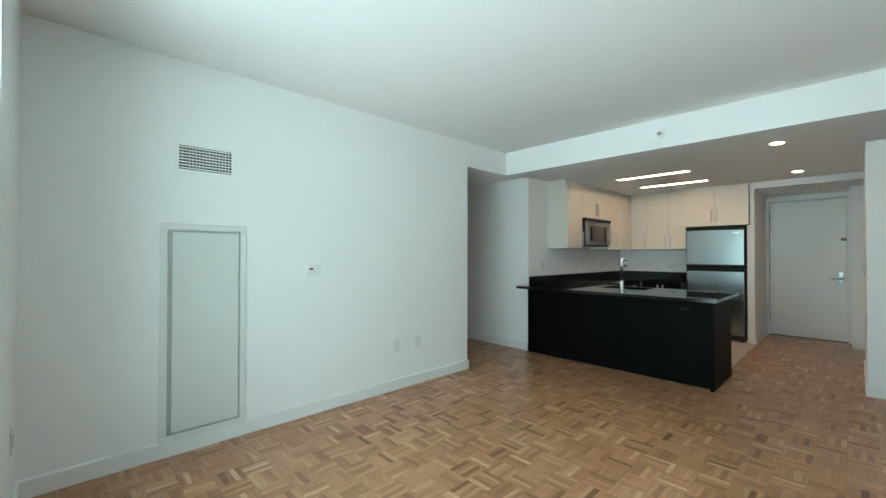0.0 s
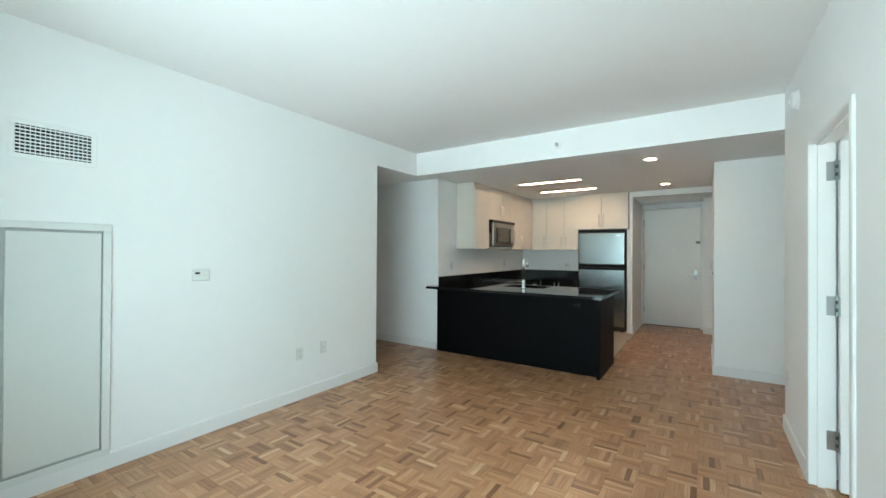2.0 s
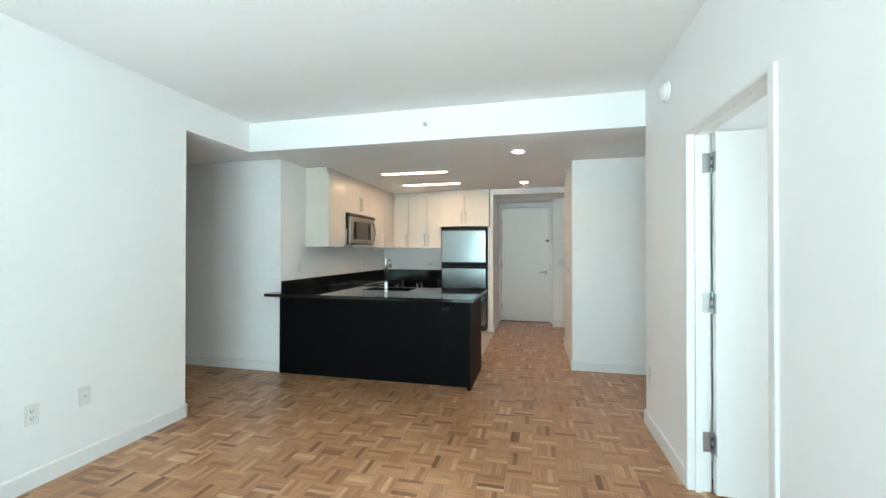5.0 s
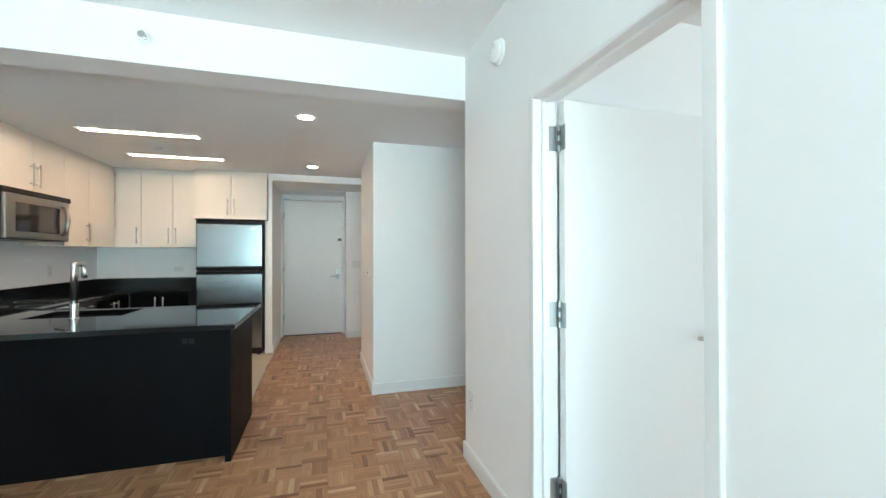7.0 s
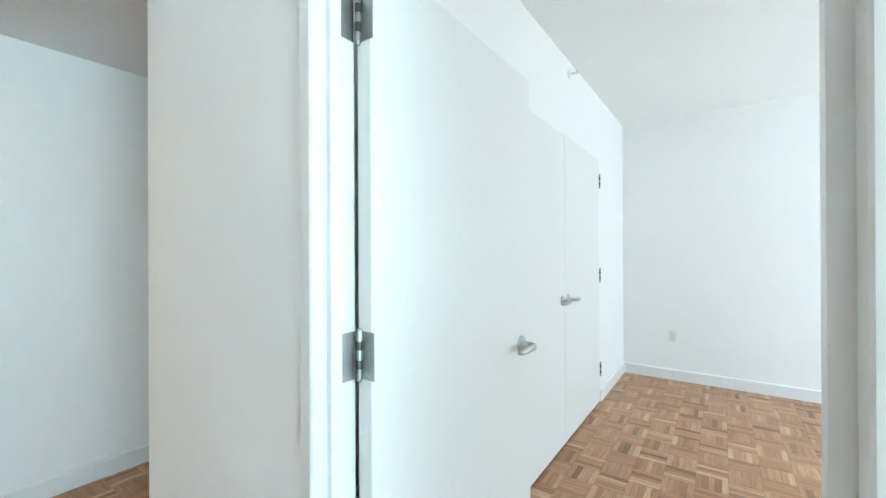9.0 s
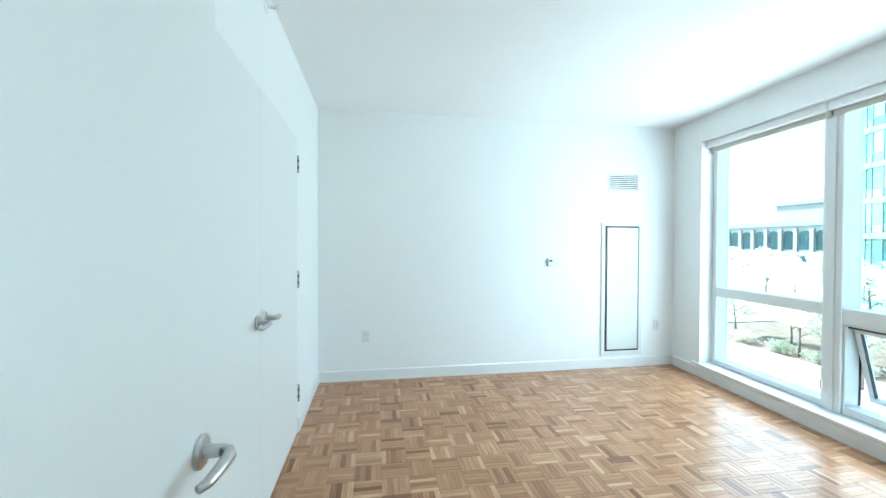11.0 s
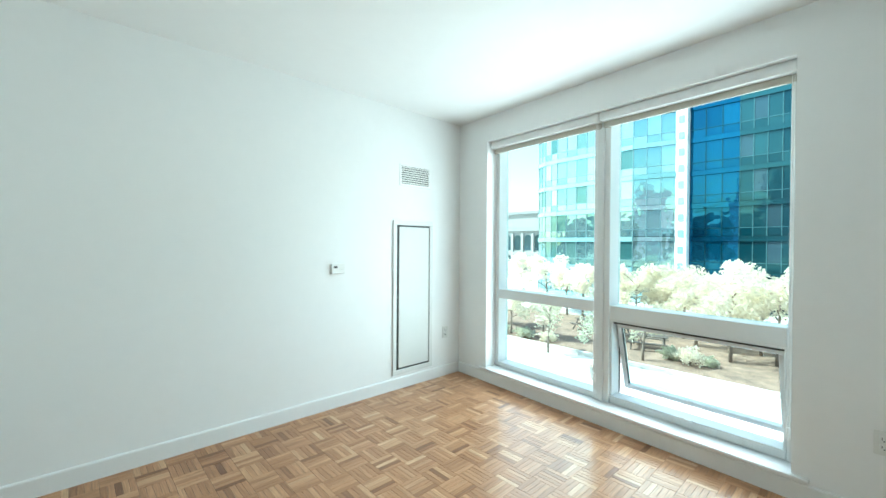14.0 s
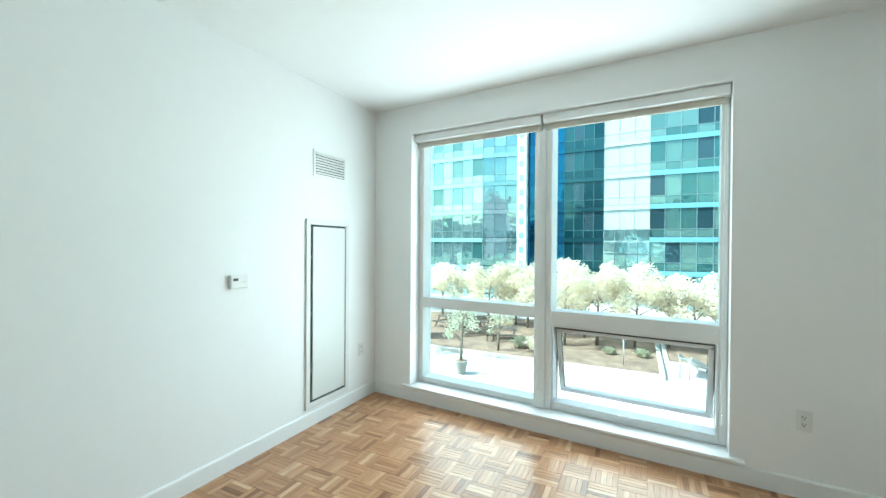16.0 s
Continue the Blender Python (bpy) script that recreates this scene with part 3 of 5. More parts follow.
lever(leaf, 1.356, LEAF_Y, 0.938, -1)
disc_part("rosette", leaf, NICKEL, (1.356, LEAF_Y + 0.044, 0.938), (0, 1, 0), [(0, 0.033), (0.010, 0.03), (0.012, 0.012), (0.05, 0.012)])
for z in (0.285, 1.07, 1.86):
    h = hinge(d1, 0.5235, 3.509, z)
    box_part("hinge_leaf", h, HINGE, -0.044, -0.006, 0.0090, 0.0115, -0.056, 0.056)
    box_part("hinge_leaf", h, HINGE, 0.0038, 0.0058, -0.044, -0.003, -0.056, 0.056)
box_part("strike_plate", d1, NICKEL, 0.44, 0.47, 2.723, 2.726, 0.91, 0.99)

# closet: two flush doors side by side
d2 = thing("door_2", pose(0, 0, 0), "pair of white flush closet doors, closed", "closet door")
d2["kind"] = "structure"
for a, b, turn in ((1.620, 2.5285, -1), (2.5315, 3.440, 1)):
    cl = box_part("door_leaf", d2, DOORP, a, b, 3.679, 3.72, 0.012, 2.086, 0.0015)
    lever(cl, 2.53 + turn * 0.058, 3.679, 0.975, turn)
for x in (1.6165, 3.4435):
    for z in (0.285, 1.09, 1.90):
        hinge(d2, x, 3.674, z)

# entrance door in its recess
d3 = thing("door_3", pose(0, 0, 0), "pale grey steel entrance door, closed", "door")
d3["kind"] = "structure"
bm = bmesh.new()
add_box(bm, -1.148, -1.108, 8.79, 8.925, 0, 2.25, 0.004)
add_box(bm, -0.192, -0.152, 8.79, 8.925, 0, 2.25, 0.004)
add_box(bm, -1.108, -0.192, 8.79, 8.925, 2.205, 2.25, 0.004)
part("door_frame", bm, TRIM, d3)
eleaf = box_part("door_leaf", d3, GREYD, -1.103, -0.197, 8.84, 8.886, 0.014, 2.200, 0.002)
box_part("threshold", d3, SLOT, -1.108, -0.192, 8.82, 8.92, 0.0005, 0.012)
lever(eleaf, -0.262, 8.838, 0.965, -1, metal=HINGE)
box_part("escutcheon", eleaf, HINGE, -0.286, -0.238, 8.833, 8.841, 0.90, 1.07, 0.003)
bm = bmesh.new()
add_box(bm, -0.262, -0.20, 8.81, 8.842, 1.545, 1.585, 0.005)
add_tube(bm, [(-0.225, 8.81, 1.565), (-0.225, 8.79, 1.565)], 0.012, 10)
part("door_guard", bm, DARKMETAL, eleaf)
disc_part("peephole", eleaf, NICKEL, (-0.65, 8.841, 1.56), (0, -1, 0), [(0, 0.009), (0.004, 0.008), (0.005, 0.003)], 14)
for z in (0.3, 1.1, 1.95):
    hinge(d3, -1.106, 8.834, z)


# ---- wall fittings, built facing -y with the wall at y = 0 ----
WEST, EAST, NORTH = 90, -90, 0       # turns for walls that face +x, -x and -y


def outlet(x, y, z, turn, label, blank=False, m=None):
    o = thing("wall_outlet", (m or pose(x, y, z, 0, 0, turn)), label, "outlet", "wall outlets")
    bm = bmesh.new()
    add_box(bm, -0.036, 0.036, -0.006, 0.0, -0.058, 0.058, 0.0025, 2)
    part("cover_plate", bm, IVORY, o)
    if blank:
        box_part("insert", o, PLASTIC, -0.017, 0.017, -0.0085, -0.005, -0.034, 0.034, 0.001)
        disc_part("jack", o, SLOT, (0, -0.0086, 0), (0, -1, 0), [(0, 0.005), (0.001, 0.005)], 10)
        return o
    for s in (-1, 1):
        box_part("receptacle", o, PLASTIC, -0.0165, 0.0165, -0.0085, -0.005, s * 0.0195 - 0.0145, s * 0.0195 + 0.0145, 0.001)
        bm = bmesh.new()
        add_box(bm, -0.0085, -0.0055, -0.0095, -0.008, s * 0.0195 - 0.003, s * 0.0195 + 0.008)
        add_box(bm, 0.0055, 0.0085, -0.0095, -0.008, s * 0.0195 - 0.002, s * 0.0195 + 0.007)
        add_box(bm, -0.003, 0.003, -0.0095, -0.008, s * 0.0195 - 0.011, s * 0.0195 - 0.006)
        part("slots", bm, SLOT, o)
    return o


def thermostat(x, y, z, turn):
    o = thing("thermostat", pose(x, y, z, 0, 0, turn), "small white plastic thermostat with a display, on the wall", "thermostat", "thermostats")
    bm = bmesh.new()
    add_box(bm, -0.06, 0.06, -0.024, 0.0, -0.042, 0.042, 0.006, 2)
    part("case", bm, PLASTIC, o)
    box_part("display", o, SLOT, -0.045, -0.012, -0.0255, -0.023, 0.006, 0.022)
    for k in range(2):
        box_part("button", o, IVORY, 0.008 + 0.022 * k, 0.024 + 0.022 * k, -0.0265, -0.023, -0.006, 0.002, 0.001)
    return o


def access_panel(x, y, turn, width, z0, z1, hinge_side, label, gap=GAP):
    """A framed steel access panel: frame, dark gap, hinged door, screws."""
    o = thing("access_panel", pose(x, y, 0, 0, 0, turn), label, "access panel", "access panels")
    w = width / 2
    bm = bmesh.new()
    add_ring_frame(bm, -w, w, z0, z1, 0.042, -0.014, 0.0, 0.003)
    part("outer_frame", bm, PFRAME, o)
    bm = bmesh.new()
    # flat backing of the gap; near-black in the bedroom, where shade is coloured in
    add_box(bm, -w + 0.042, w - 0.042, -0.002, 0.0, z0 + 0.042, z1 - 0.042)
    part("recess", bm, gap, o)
    a, b = -w + 0.042 + (0.026 if hinge_side < 0 else 0.010), w - 0.042 - (0.026 if hinge_side > 0 else 0.010)
    door = box_part("panel_door", o, PANELP, a, b, -0.012, -0.003, z0 + 0.060, z1 - 0.058, 0.002)
    e = (a - 0.013) if hinge_side < 0 else (b + 0.013)
    for k in (0.2, 0.5, 0.8):
        z = z0 + (z1 - z0) * k
        box_part("hinge_tab", door, GAP, e - 0.009, e + 0.009, -0.006, -0.002, z - 0.004, z + 0.004)
    f = (b - 0.02) if hinge_side < 0 else (a + 0.02)
    for z in (z0 + 0.11, z1 - 0.11):
        disc_part("latch_screw", door, PFRAME, (f, -0.012, z), (0, -1, 0), [(0, 0.006), (0.0015, 0.005)], 10)
    return o


def grid_vent(x, y, z, turn, width, height, label):
    """A supply grille with upright bars behind level ones."""
    o = thing("air_vent", pose(x, y, z, 0, 0, turn), label, "air vent", "supply air vents")
    w, h = width / 2, height / 2
    bm = bmesh.new()
    add_ring_frame(bm, -w - 0.026, w + 0.026, -h - 0.026, h + 0.026, 0.026, -0.007, 0.0, 0.003)
    part("frame", bm, WALL, o)
    # no duct is built: a flat dark sheet gives its shade
    box_part("duct_shade_sheet", o, DARK, -w, w, -0.0015, 0.0, -h, h)
    n = 8
    for k in range(n):
        c = -h + (k + 0.5) * height / n
        box_part("level_bar", o, WALL, -w, w, -0.0065, -0.005, c - 0.0035, c + 0.0035)
    n = 16
    for k in range(n + 1):
        c = -w + k * width / n
        box_part("upright_bar", o, PFRAME, c - 0.0018, c + 0.0018, -0.0045, -0.0016, -h, h)
    return o


def louvre_vent(x, y, z, turn, width, height, label):
    o = thing("air_vent", pose(x, y, z, 0, 0, turn), label, "air vent", "supply air vents")
    w, h = width / 2, height / 2
    bm = bmesh.new()
    add_ring_frame(bm, -w - 0.024, w + 0.024, -h - 0.024, h + 0.024, 0.024, -0.008, 0.0, 0.003)
    part("frame", bm, WALL, o)
    # flat dark sheet in place of the shaded duct
    box_part("duct_shade_sheet", o, DARK, -w, w, -0.0015, 0.0, -h, h)
    n = 8
    for k in range(n):
        c = -h + (k + 0.5) * height / n
        bm = bmesh.new()
        add_box(bm, -w, w, -0.0008, 0.0008, -0.0075, 0.0075)
        bmesh.ops.rotate(bm, verts=bm.verts, matrix=Matrix.Rotation(radians(38), 3, "X"))
        bmesh.ops.translate(bm, verts=bm.verts, vec=(0, -0.0075, c))
        part("slat", bm, PLASTIC, o)
    return o


def sprinkler(m, label):
    o = thing("sprinkler", m, label, "sprinkler", "sprinkler heads")
    disc_part("escutcheon", o, TRIM, (0, 0, 0), (0, -1, 0), [(0, 0.034), (0.004, 0.033), (0.010, 0.022), (0.011, 0.012)])
    disc_part("body", o, CHROME, (0, -0.008, 0), (0, -1, 0), [(0, 0.010), (0.02, 0.010), (0.022, 0.006), (0.045, 0.004)], 12)
    bm = bmesh.new()
    for s in (-1, 1):
        add_tube(bm, [(s * 0.008, -0.026, 0), (s * 0.016, -0.038, 0), (s * 0.004, -0.055, 0)], 0.003, 6)
    part("yoke", bm, CHROME, o)
    disc_part("deflector", o, CHROME, (0, -0.055, 0), (0, -1, 0), [(0, 0.018), (0.002, 0.018)], 16)
    return o


# living room
access_panel(WX, 0.996, WEST, 0.527, 0.09, 1.535, -1, "pale grey steel access panel set low in the living-room wall")
grid_vent(WX, 0.994, 1.986, WEST, 0.325, 0.162, "white supply air grille with a dark grid, on the wall")
thermostat(WX, 1.79, 1.193, WEST)
outlet(WX, 2.665, 0.424, WEST, "white duplex wall outlet above the baseboard")
outlet(WX, 2.94, 0.434, WEST, "white cable jack plate beside a wall outlet", blank=True)
outlet(0, 0, 0, 0, "white duplex wall outlet near the room's corner", m=pose(-2.95, LIVF, 0.42, 0, 0, 180))
outlet(EX, 4.315, 0.413, EAST, "white blank plate low on the wall", blank=True)
sprinkler(pose(-1.40, 4.43, 2.49), "white sidewall sprinkler head on the beam face")
al = thing("smoke_detector", pose(EX, 3.885, 2.415, 0, 0, EAST), "round white plastic smoke detector high on the wall", "smoke detector")
disc_part("base", al, PLASTIC, (0, 0, 0), (0, -1, 0), [(0, 0.066), (0.012, 0.066), (0.016, 0.060)], 28)
disc_part("cover", al, PLASTIC, (0, -0.016, 0), (0, -1, 0), [(0, 0.056), (0.018, 0.054), (0.028, 0.042), (0.032, 0.020)], 28)
disc_part("sensor", al, TRIM, (0, -0.048, 0), (0, -1, 0), [(0, 0.018), (0.006, 0.014)], 14)
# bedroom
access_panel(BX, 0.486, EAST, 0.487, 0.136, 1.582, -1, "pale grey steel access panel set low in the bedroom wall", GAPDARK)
louvre_vent(BX, 0.465, 2.017, EAST, 0.335, 0.166, "white louvred air vent high on the bedroom wall")
thermostat(BX, 1.29, 1.152, EAST)
outlet(BX, 3.228, 0.437, EAST, "white duplex wall outlet above the bedroom baseboard")
outlet(BX, 0.057, 0.45, EAST, "white duplex wall outlet beside the access panel")
outlet(0, 0, 0, 0, "white duplex wall outlet beside the bedroom window", m=FACADE @ pose(0.0, 0, 0.428, 0, 0, 180))
sprinkler(pose(2.66, 3.685, 2.54), "chrome sidewall sprinkler head above the closet doors")
# entry
sw = thing("light_switch", pose(0.03, 8.42, 1.16), "white triple light switch plate beside the entrance", "switch")
bm = bmesh.new()
add_box(bm, -0.08, 0.08, -0.006, 0, -0.058, 0.058, 0.0025)
part("cover_plate", bm, IVORY, sw)
for k in (-1, 0, 1):
    box_part("rocker", sw, PLASTIC, k * 0.046 - 0.016, k * 0.046 + 0.016, -0.010, -0.005, -0.033, 0.033, 0.002)
ic = thing("intercom", pose(-0.035, 6.2, 1.13, 0, 0, EAST), "small white intercom plate with a dark button", "intercom")
bm = bmesh.new()
add_box(bm, -0.018, 0.018, -0.006, 0, -0.03, 0.03, 0.002)
part("case", bm, PLASTIC, ic)
disc_part("button", ic, SLOT, (0, -0.006, 0), (0, -1, 0), [(0, 0.012), (0.004, 0.011)], 14)
# recessed ceiling lights: two round, two long
for x, y in ((-0.622, 5.22), (-0.617, 7.10)):
    c = thing("recessed_downlight", pose(x, y, LOW_Z), "round recessed downlight, lit, with a white rim", "ceiling light", "recessed downlights")
    bm = bmesh.new()
    n = 28
    rows = [[bm.verts.new((r * math.cos(2 * math.pi * k / n), r * math.sin(2 * math.pi * k / n), z)) for k in range(n)] for r, z in ((0.078, 0.0), (0.076, -0.005), (0.056, -0.005), (0.052, -0.001))]
    for a, b in zip(rows, rows[1:]):
        for k in range(n):
            bm.faces.new((a[k], a[(k + 1) % n], b[(k + 1) % n], b[k]))
    part("rim", bm, TRIM, c)
    disc_part("lens", c, LAMPCAN, (0, 0, -0.001), (0, 0, -1), [(0, 0.053), (0.0025, 0.053)], 28)
for y in (6.06, 6.98):
    c = thing("linear_ceiling_light", pose(-2.03, y, LOW_Z), "long slim recessed ceiling light, lit, with a white trim", "ceiling light", "linear ceiling lights")
    bm = bmesh.new()
    add_box(bm, -0.46, 0.46, -0.055, -0.04, -0.006, 0)
    add_box(bm, -0.46, 0.46, 0.04, 0.055, -0.006, 0)
    add_box(bm, -0.46, -0.445, -0.04, 0.04, -0.006, 0)
    add_box(bm, 0.445, 0.46, -0.04, 0.04, -0.006, 0)
    part("trim", bm, TRIM, c)
    box_part("diffuser", c, LAMP, -0.445, 0.445, -0.04, 0.04, -0.004, -0.0005)
sm = thing("ceiling_sprinkler", pose(-2.10, 6.62, LOW_Z), "small round grey sprinkler cap on the ceiling", "sprinkler")
disc_part("cap", sm, PFRAME, (0, 0, 0), (0, 0, -1), [(0, 0.045), (0.006, 0.042), (0.010, 0.01)], 20)


# ---- kitchen ----
def bar_handle(parent, p, length, axis="z", out=(1, 0, 0), r=0.0068, material=NICKEL):
    """A straight bar pull on two posts, standing out of the door at p."""
    h = new("handle")
    h.parent = parent
    h.matrix_basis = pose(*p)
    o = Vector(out) * 0.032
    d = Vector((0, 0, 1)) if axis == "z" else Vector((0, 1, 0)) if axis == "y" else Vector((1, 0, 0))
    bm = bmesh.new()
    add_tube(bm, [o - d * length / 2, o + d * length / 2], r, 10)
    for s in (-1, 1):
        q = d * (s * (length / 2 - 0.025))
        add_tube(bm, [q, q + o], r * 0.75, 8)
    part("bar", bm, material, h, smooth=True)
    return h


def cabinet(name, lo, hi, face, doors, label, category, group, body, front, gap=0.003, thick=0.02, handles=(), hlen=0.20):
    """A cabinet unit: its carcass and its doors. face: '+x' or '-y', where the doors are. doors: cuts along the face."""
    c = thing(name, pose(0, 0, 0), label, category, group)
    (x0, y0, z0), (x1, y1, z1) = lo, hi
    made = []
    if face == "+x":
        box_part("carcass", c, body, x0, x1 - thick - 0.002, y0 + 0.001, y1 - 0.001, z0, z1)
        for a, b in zip(doors, doors[1:]):
            made.append(box_part("door", c, front, x1 - thick, x1, a + gap / 2, b - gap / 2, z0 + 0.001, z1 - 0.001, 0.0015))
        for k, u, z in handles:
            bar_handle(made[k], (x1, u, z), hlen, "z", (1, 0, 0))
    else:
        box_part("carcass", c, body, x0 + 0.001, x1 - 0.001, y0 + thick + 0.002, y1, z0, z1)
        for a, b in zip(doors, doors[1:]):
            made.append(box_part("door", c, front, a + gap / 2, b - gap / 2, y0, y0 + thick, z0 + 0.001, z1 - 0.001, 0.0015))
        for k, u, z in handles:
            bar_handle(made[k], (u, y0, z), hlen, "z", (0, -1, 0))
    return c


KW = -3.257                        # kitchen's side wall, a hair clear of it
UF = -2.935                        # front of the upper cabinets
U0, U1 = 1.42, 2.335
UP = "cream upper cabinets"
cabinet("upper_cabinet", (KW, 5.44, U0), (UF, 5.888, U1), "+x", (5.44, 5.888), "cream gloss upper cabinet with a bar handle at its foot", "kitchen cabinet", UP, CREAM, CREAM, handles=((0, 5.852, 1.565),))
cabinet("upper_cabinet", (KW, 5.888, 1.885), (UF, 6.762, U1), "+x", (5.888, 6.325, 6.762), "short cream gloss cabinet above the microwave", "kitchen cabinet", UP, CREAM, CREAM, handles=((0, 6.285, 2.03), (1, 6.365, 2.03)))
cabinet("upper_cabinet", (KW, 6.762, U0), (UF, 7.75, U1), "+x", (6.762, 7.19, 7.75), "cream gloss upper cabinet running into the corner", "kitchen cabinet", UP, CREAM, CREAM, handles=((0, 7.145, 1.565),))
cabinet("upper_cabinet", (UF + 0.002, 7.75, U0), (-2.06, 8.077, U1), "-y", (UF + 0.002, -2.66, -2.32, -2.06), "cream gloss upper cabinet with three doors", "kitchen cabinet", UP, CREAM, CREAM, handles=((0, -2.70, 1.565), (1, -2.36, 1.565), (2, -2.28, 1.565)))
cabinet("upper_cabinet", (-2.052, 7.62, 1.782), (-1.205, 8.41, 2.36), "-y", (-2.052, -1.63, -1.205), "deep cream gloss cabinet above the refrigerator", "kitchen cabinet", UP, CREAM, CREAM, handles=((0, -1.668, 1.935), (1, -1.592, 1.935)))
fl = thing("cabinet_filler", pose(0, 0, 0), "cream filler strip between upper cabinets and ceiling", "filler strip")
box_part("strip", fl, CREAM, KW, UF - 0.03, 5.45, 8.07, U1 + 0.001, LOW_Z - 0.0005)
box_part("strip", fl, CREAMIN, UF - 0.03, -2.06, 7.80, 8.07, U1 + 0.001, LOW_Z - 0.0005)
box_part("strip", fl, CREAM, -2.052, -1.205, 7.66, 8.41, 2.361, LOW_Z - 0.0005)

# black base cabinets
BF = -2.665
BASE = "black base cabinets"
cabinet("base_cabinet", (KW, 5.80, 0.10), (BF, 5.895, 0.868), "+x", (5.80, 5.895), "narrow black base cabinet beside the range", "kitchen cabinet", BASE, BLACKCAB, BLACKCAB)
cabinet("base_cabinet", (KW, 6.705, 0.10), (BF, 7.45, 0.868), "+x", (6.705, 7.08, 7.45), "black base cabinet with bar handles", "kitchen cabinet", BASE, BLACKCAB, BLACKCAB, handles=((0, 7.03, 0.76), (1, 7.13, 0.76)), hlen=0.13)
cabinet("base_cabinet", (BF + 0.003, 7.465, 0.10), (-2.06, 8.077, 0.868), "-y", (BF + 0.003, -2.36, -2.06), "black base cabinet with two doors and bar handles", "kitchen cabinet", BASE, BLACKCAB, BLACKCAB, handles=((0, -2.40, 0.74), (1, -2.32, 0.74)), hlen=0.17)
pl = thing("toe_kick", pose(0, 0, 0), "black recessed plinth under the base cabinets", "plinth")
box_part("board", pl, BLACKCAB, KW, BF - 0.06, 6.71, 8.07, 0.0, 0.098)
box_part("board", pl, BLACKCAB, BF - 0.06, -2.06, 7.53, 8.07, 0.0, 0.098)

# peninsula
pn = thing("peninsula_cabinet", pose(0, 0, 0), "black stained kitchen peninsula with a plain back panel", "kitchen peninsula")
box_part("back_panel", pn, BLACKCAB, -3.24, -1.10, 4.905, 4.925, 0.0, 0.868, 0.0015)
box_part("carcass", pn, BLACKCAB, -3.255, -1.10, 4.955, 5.56, 0.10, 0.60)
box_part("carcass_rim", pn, BLACKCAB, -3.255, -1.10, 4.955, 5.25, 0.601, 0.868)
box_part("end_panel", pn, BLACKCAB, -1.098, -1.062, 4.815, 5.60, 0.0, 0.868, 0.0015)
box_part("toe_kick", pn, BLACKCAB, -3.255, -1.10, 4.955, 5.50, 0.0, 0.099)
for a, b, hd in ((-2.63, -2.16, -2.20), (-2.16, -1.69, -2.12), (-1.69, -1.10, -1.64)):
    dr = box_part("door", pn, BLACKCAB, a + 0.002, b - 0.002, 5.562, 5.582, 0.105, 0.865, 0.0015)
    bar_handle(dr, (hd, 5.582, 0.74), 0.15, "z", (0, 1, 0))
po = thing("peninsula_outlet", pose(-1.33, 4.905, 0.775), "black duplex outlet lying level in the peninsula's back", "outlet")
bm = bmesh.new()
add_box(bm, -0.058, 0.058, -0.006, 0, -0.036, 0.036, 0.002)
part("cover_plate", bm, BLACKCAB, po)
for s in (-1, 1):
    box_part("receptacle", po, BLACKPL, s * 0.0195 - 0.0145, s * 0.0195 + 0.0145, -0.009, -0.005, -0.0165, 0.0165, 0.001)

# granite worktop, in one continuous piece
ct = thing("countertop", pose(0, 0, 0), "polished black granite worktop with an upstand along the walls", "countertop")
bm = bmesh.new()
C0, C1 = 0.87, 0.902
for x0, x1, y0, y1 in ((-3.30, -1.02, 4.72, 4.945), (KW, -1.02, 4.945, 5.33), (KW, -2.45, 5.33, 5.72), (-1.87, -1.02, 5.33, 5.72), (KW, -1.02, 5.72, 5.79),
                       (KW, -2.63, 5.79, 5.897), (KW, -2.63, 6.703, 7.43), (KW, -2.055, 7.43, 8.075)):
    add_box(bm, x0, x1, y0, y1, C0, C1)
bmesh.ops.remove_doubles(bm, verts=bm.verts, dist=0.0005)
part("slab", bm, GRANITE, ct)
box_part("upstand", ct, GRANITE, KW, KW + 0.022, 4.958, 8.053, C1 + 0.0005, 1.022, 0.002)
box_part("upstand", ct, GRANITE, KW + 0.0, -2.055, 8.054, 8.076, C1 + 0.0005, 1.022, 0.002)

# sink and tap
sk = thing("kitchen_sink", pose(-2.16, 5.525, 0), "stainless steel undermount sink bowl in the peninsula", "sink")
bm = bmesh.new()
n = 0.29, 0.195
add_box(bm, -n[0], n[0], -n[1], n[1], 0.668, 0.672)
add_box(bm, -n[0] - 0.004, -n[0], -n[1], n[1], 0.668, 0.869)
add_box(bm, n[0], n[0] + 0.004, -n[1], n[1], 0.668, 0.869)
add_box(bm, -n[0], n[0], -n[1] - 0.004, -n[1], 0.668, 0.869)
add_box(bm, -n[0], n[0], n[1], n[1] + 0.004, 0.668, 0.869)
part("bowl", bm, STEEL, sk)
disc_part("drain", sk, CHROME, (0, 0, 0.672), (0, 0, 1), [(0, 0.045), (0.003, 0.044), (0.003, 0.02)], 20)
tp = thing("kitchen_tap", pose(-2.107, 5.25, C1), "tall brushed steel pull-down kitchen tap on the worktop", "tap")
disc_part("base", tp, TAPSTEEL, (0, 0, 0), (0, 0, 1), [(0, 0.031), (0.006, 0.031), (0.012, 0.026), (0.10, 0.025), (0.104, 0.021)])
tube_part("neck", tp, TAPSTEEL, [(0, 0, 0.1), (0, 0, 0.370), (0, 0, 0.382), (0, 0, 0.386)], [0.021, 0.021, 0.019, 0.012], 16)
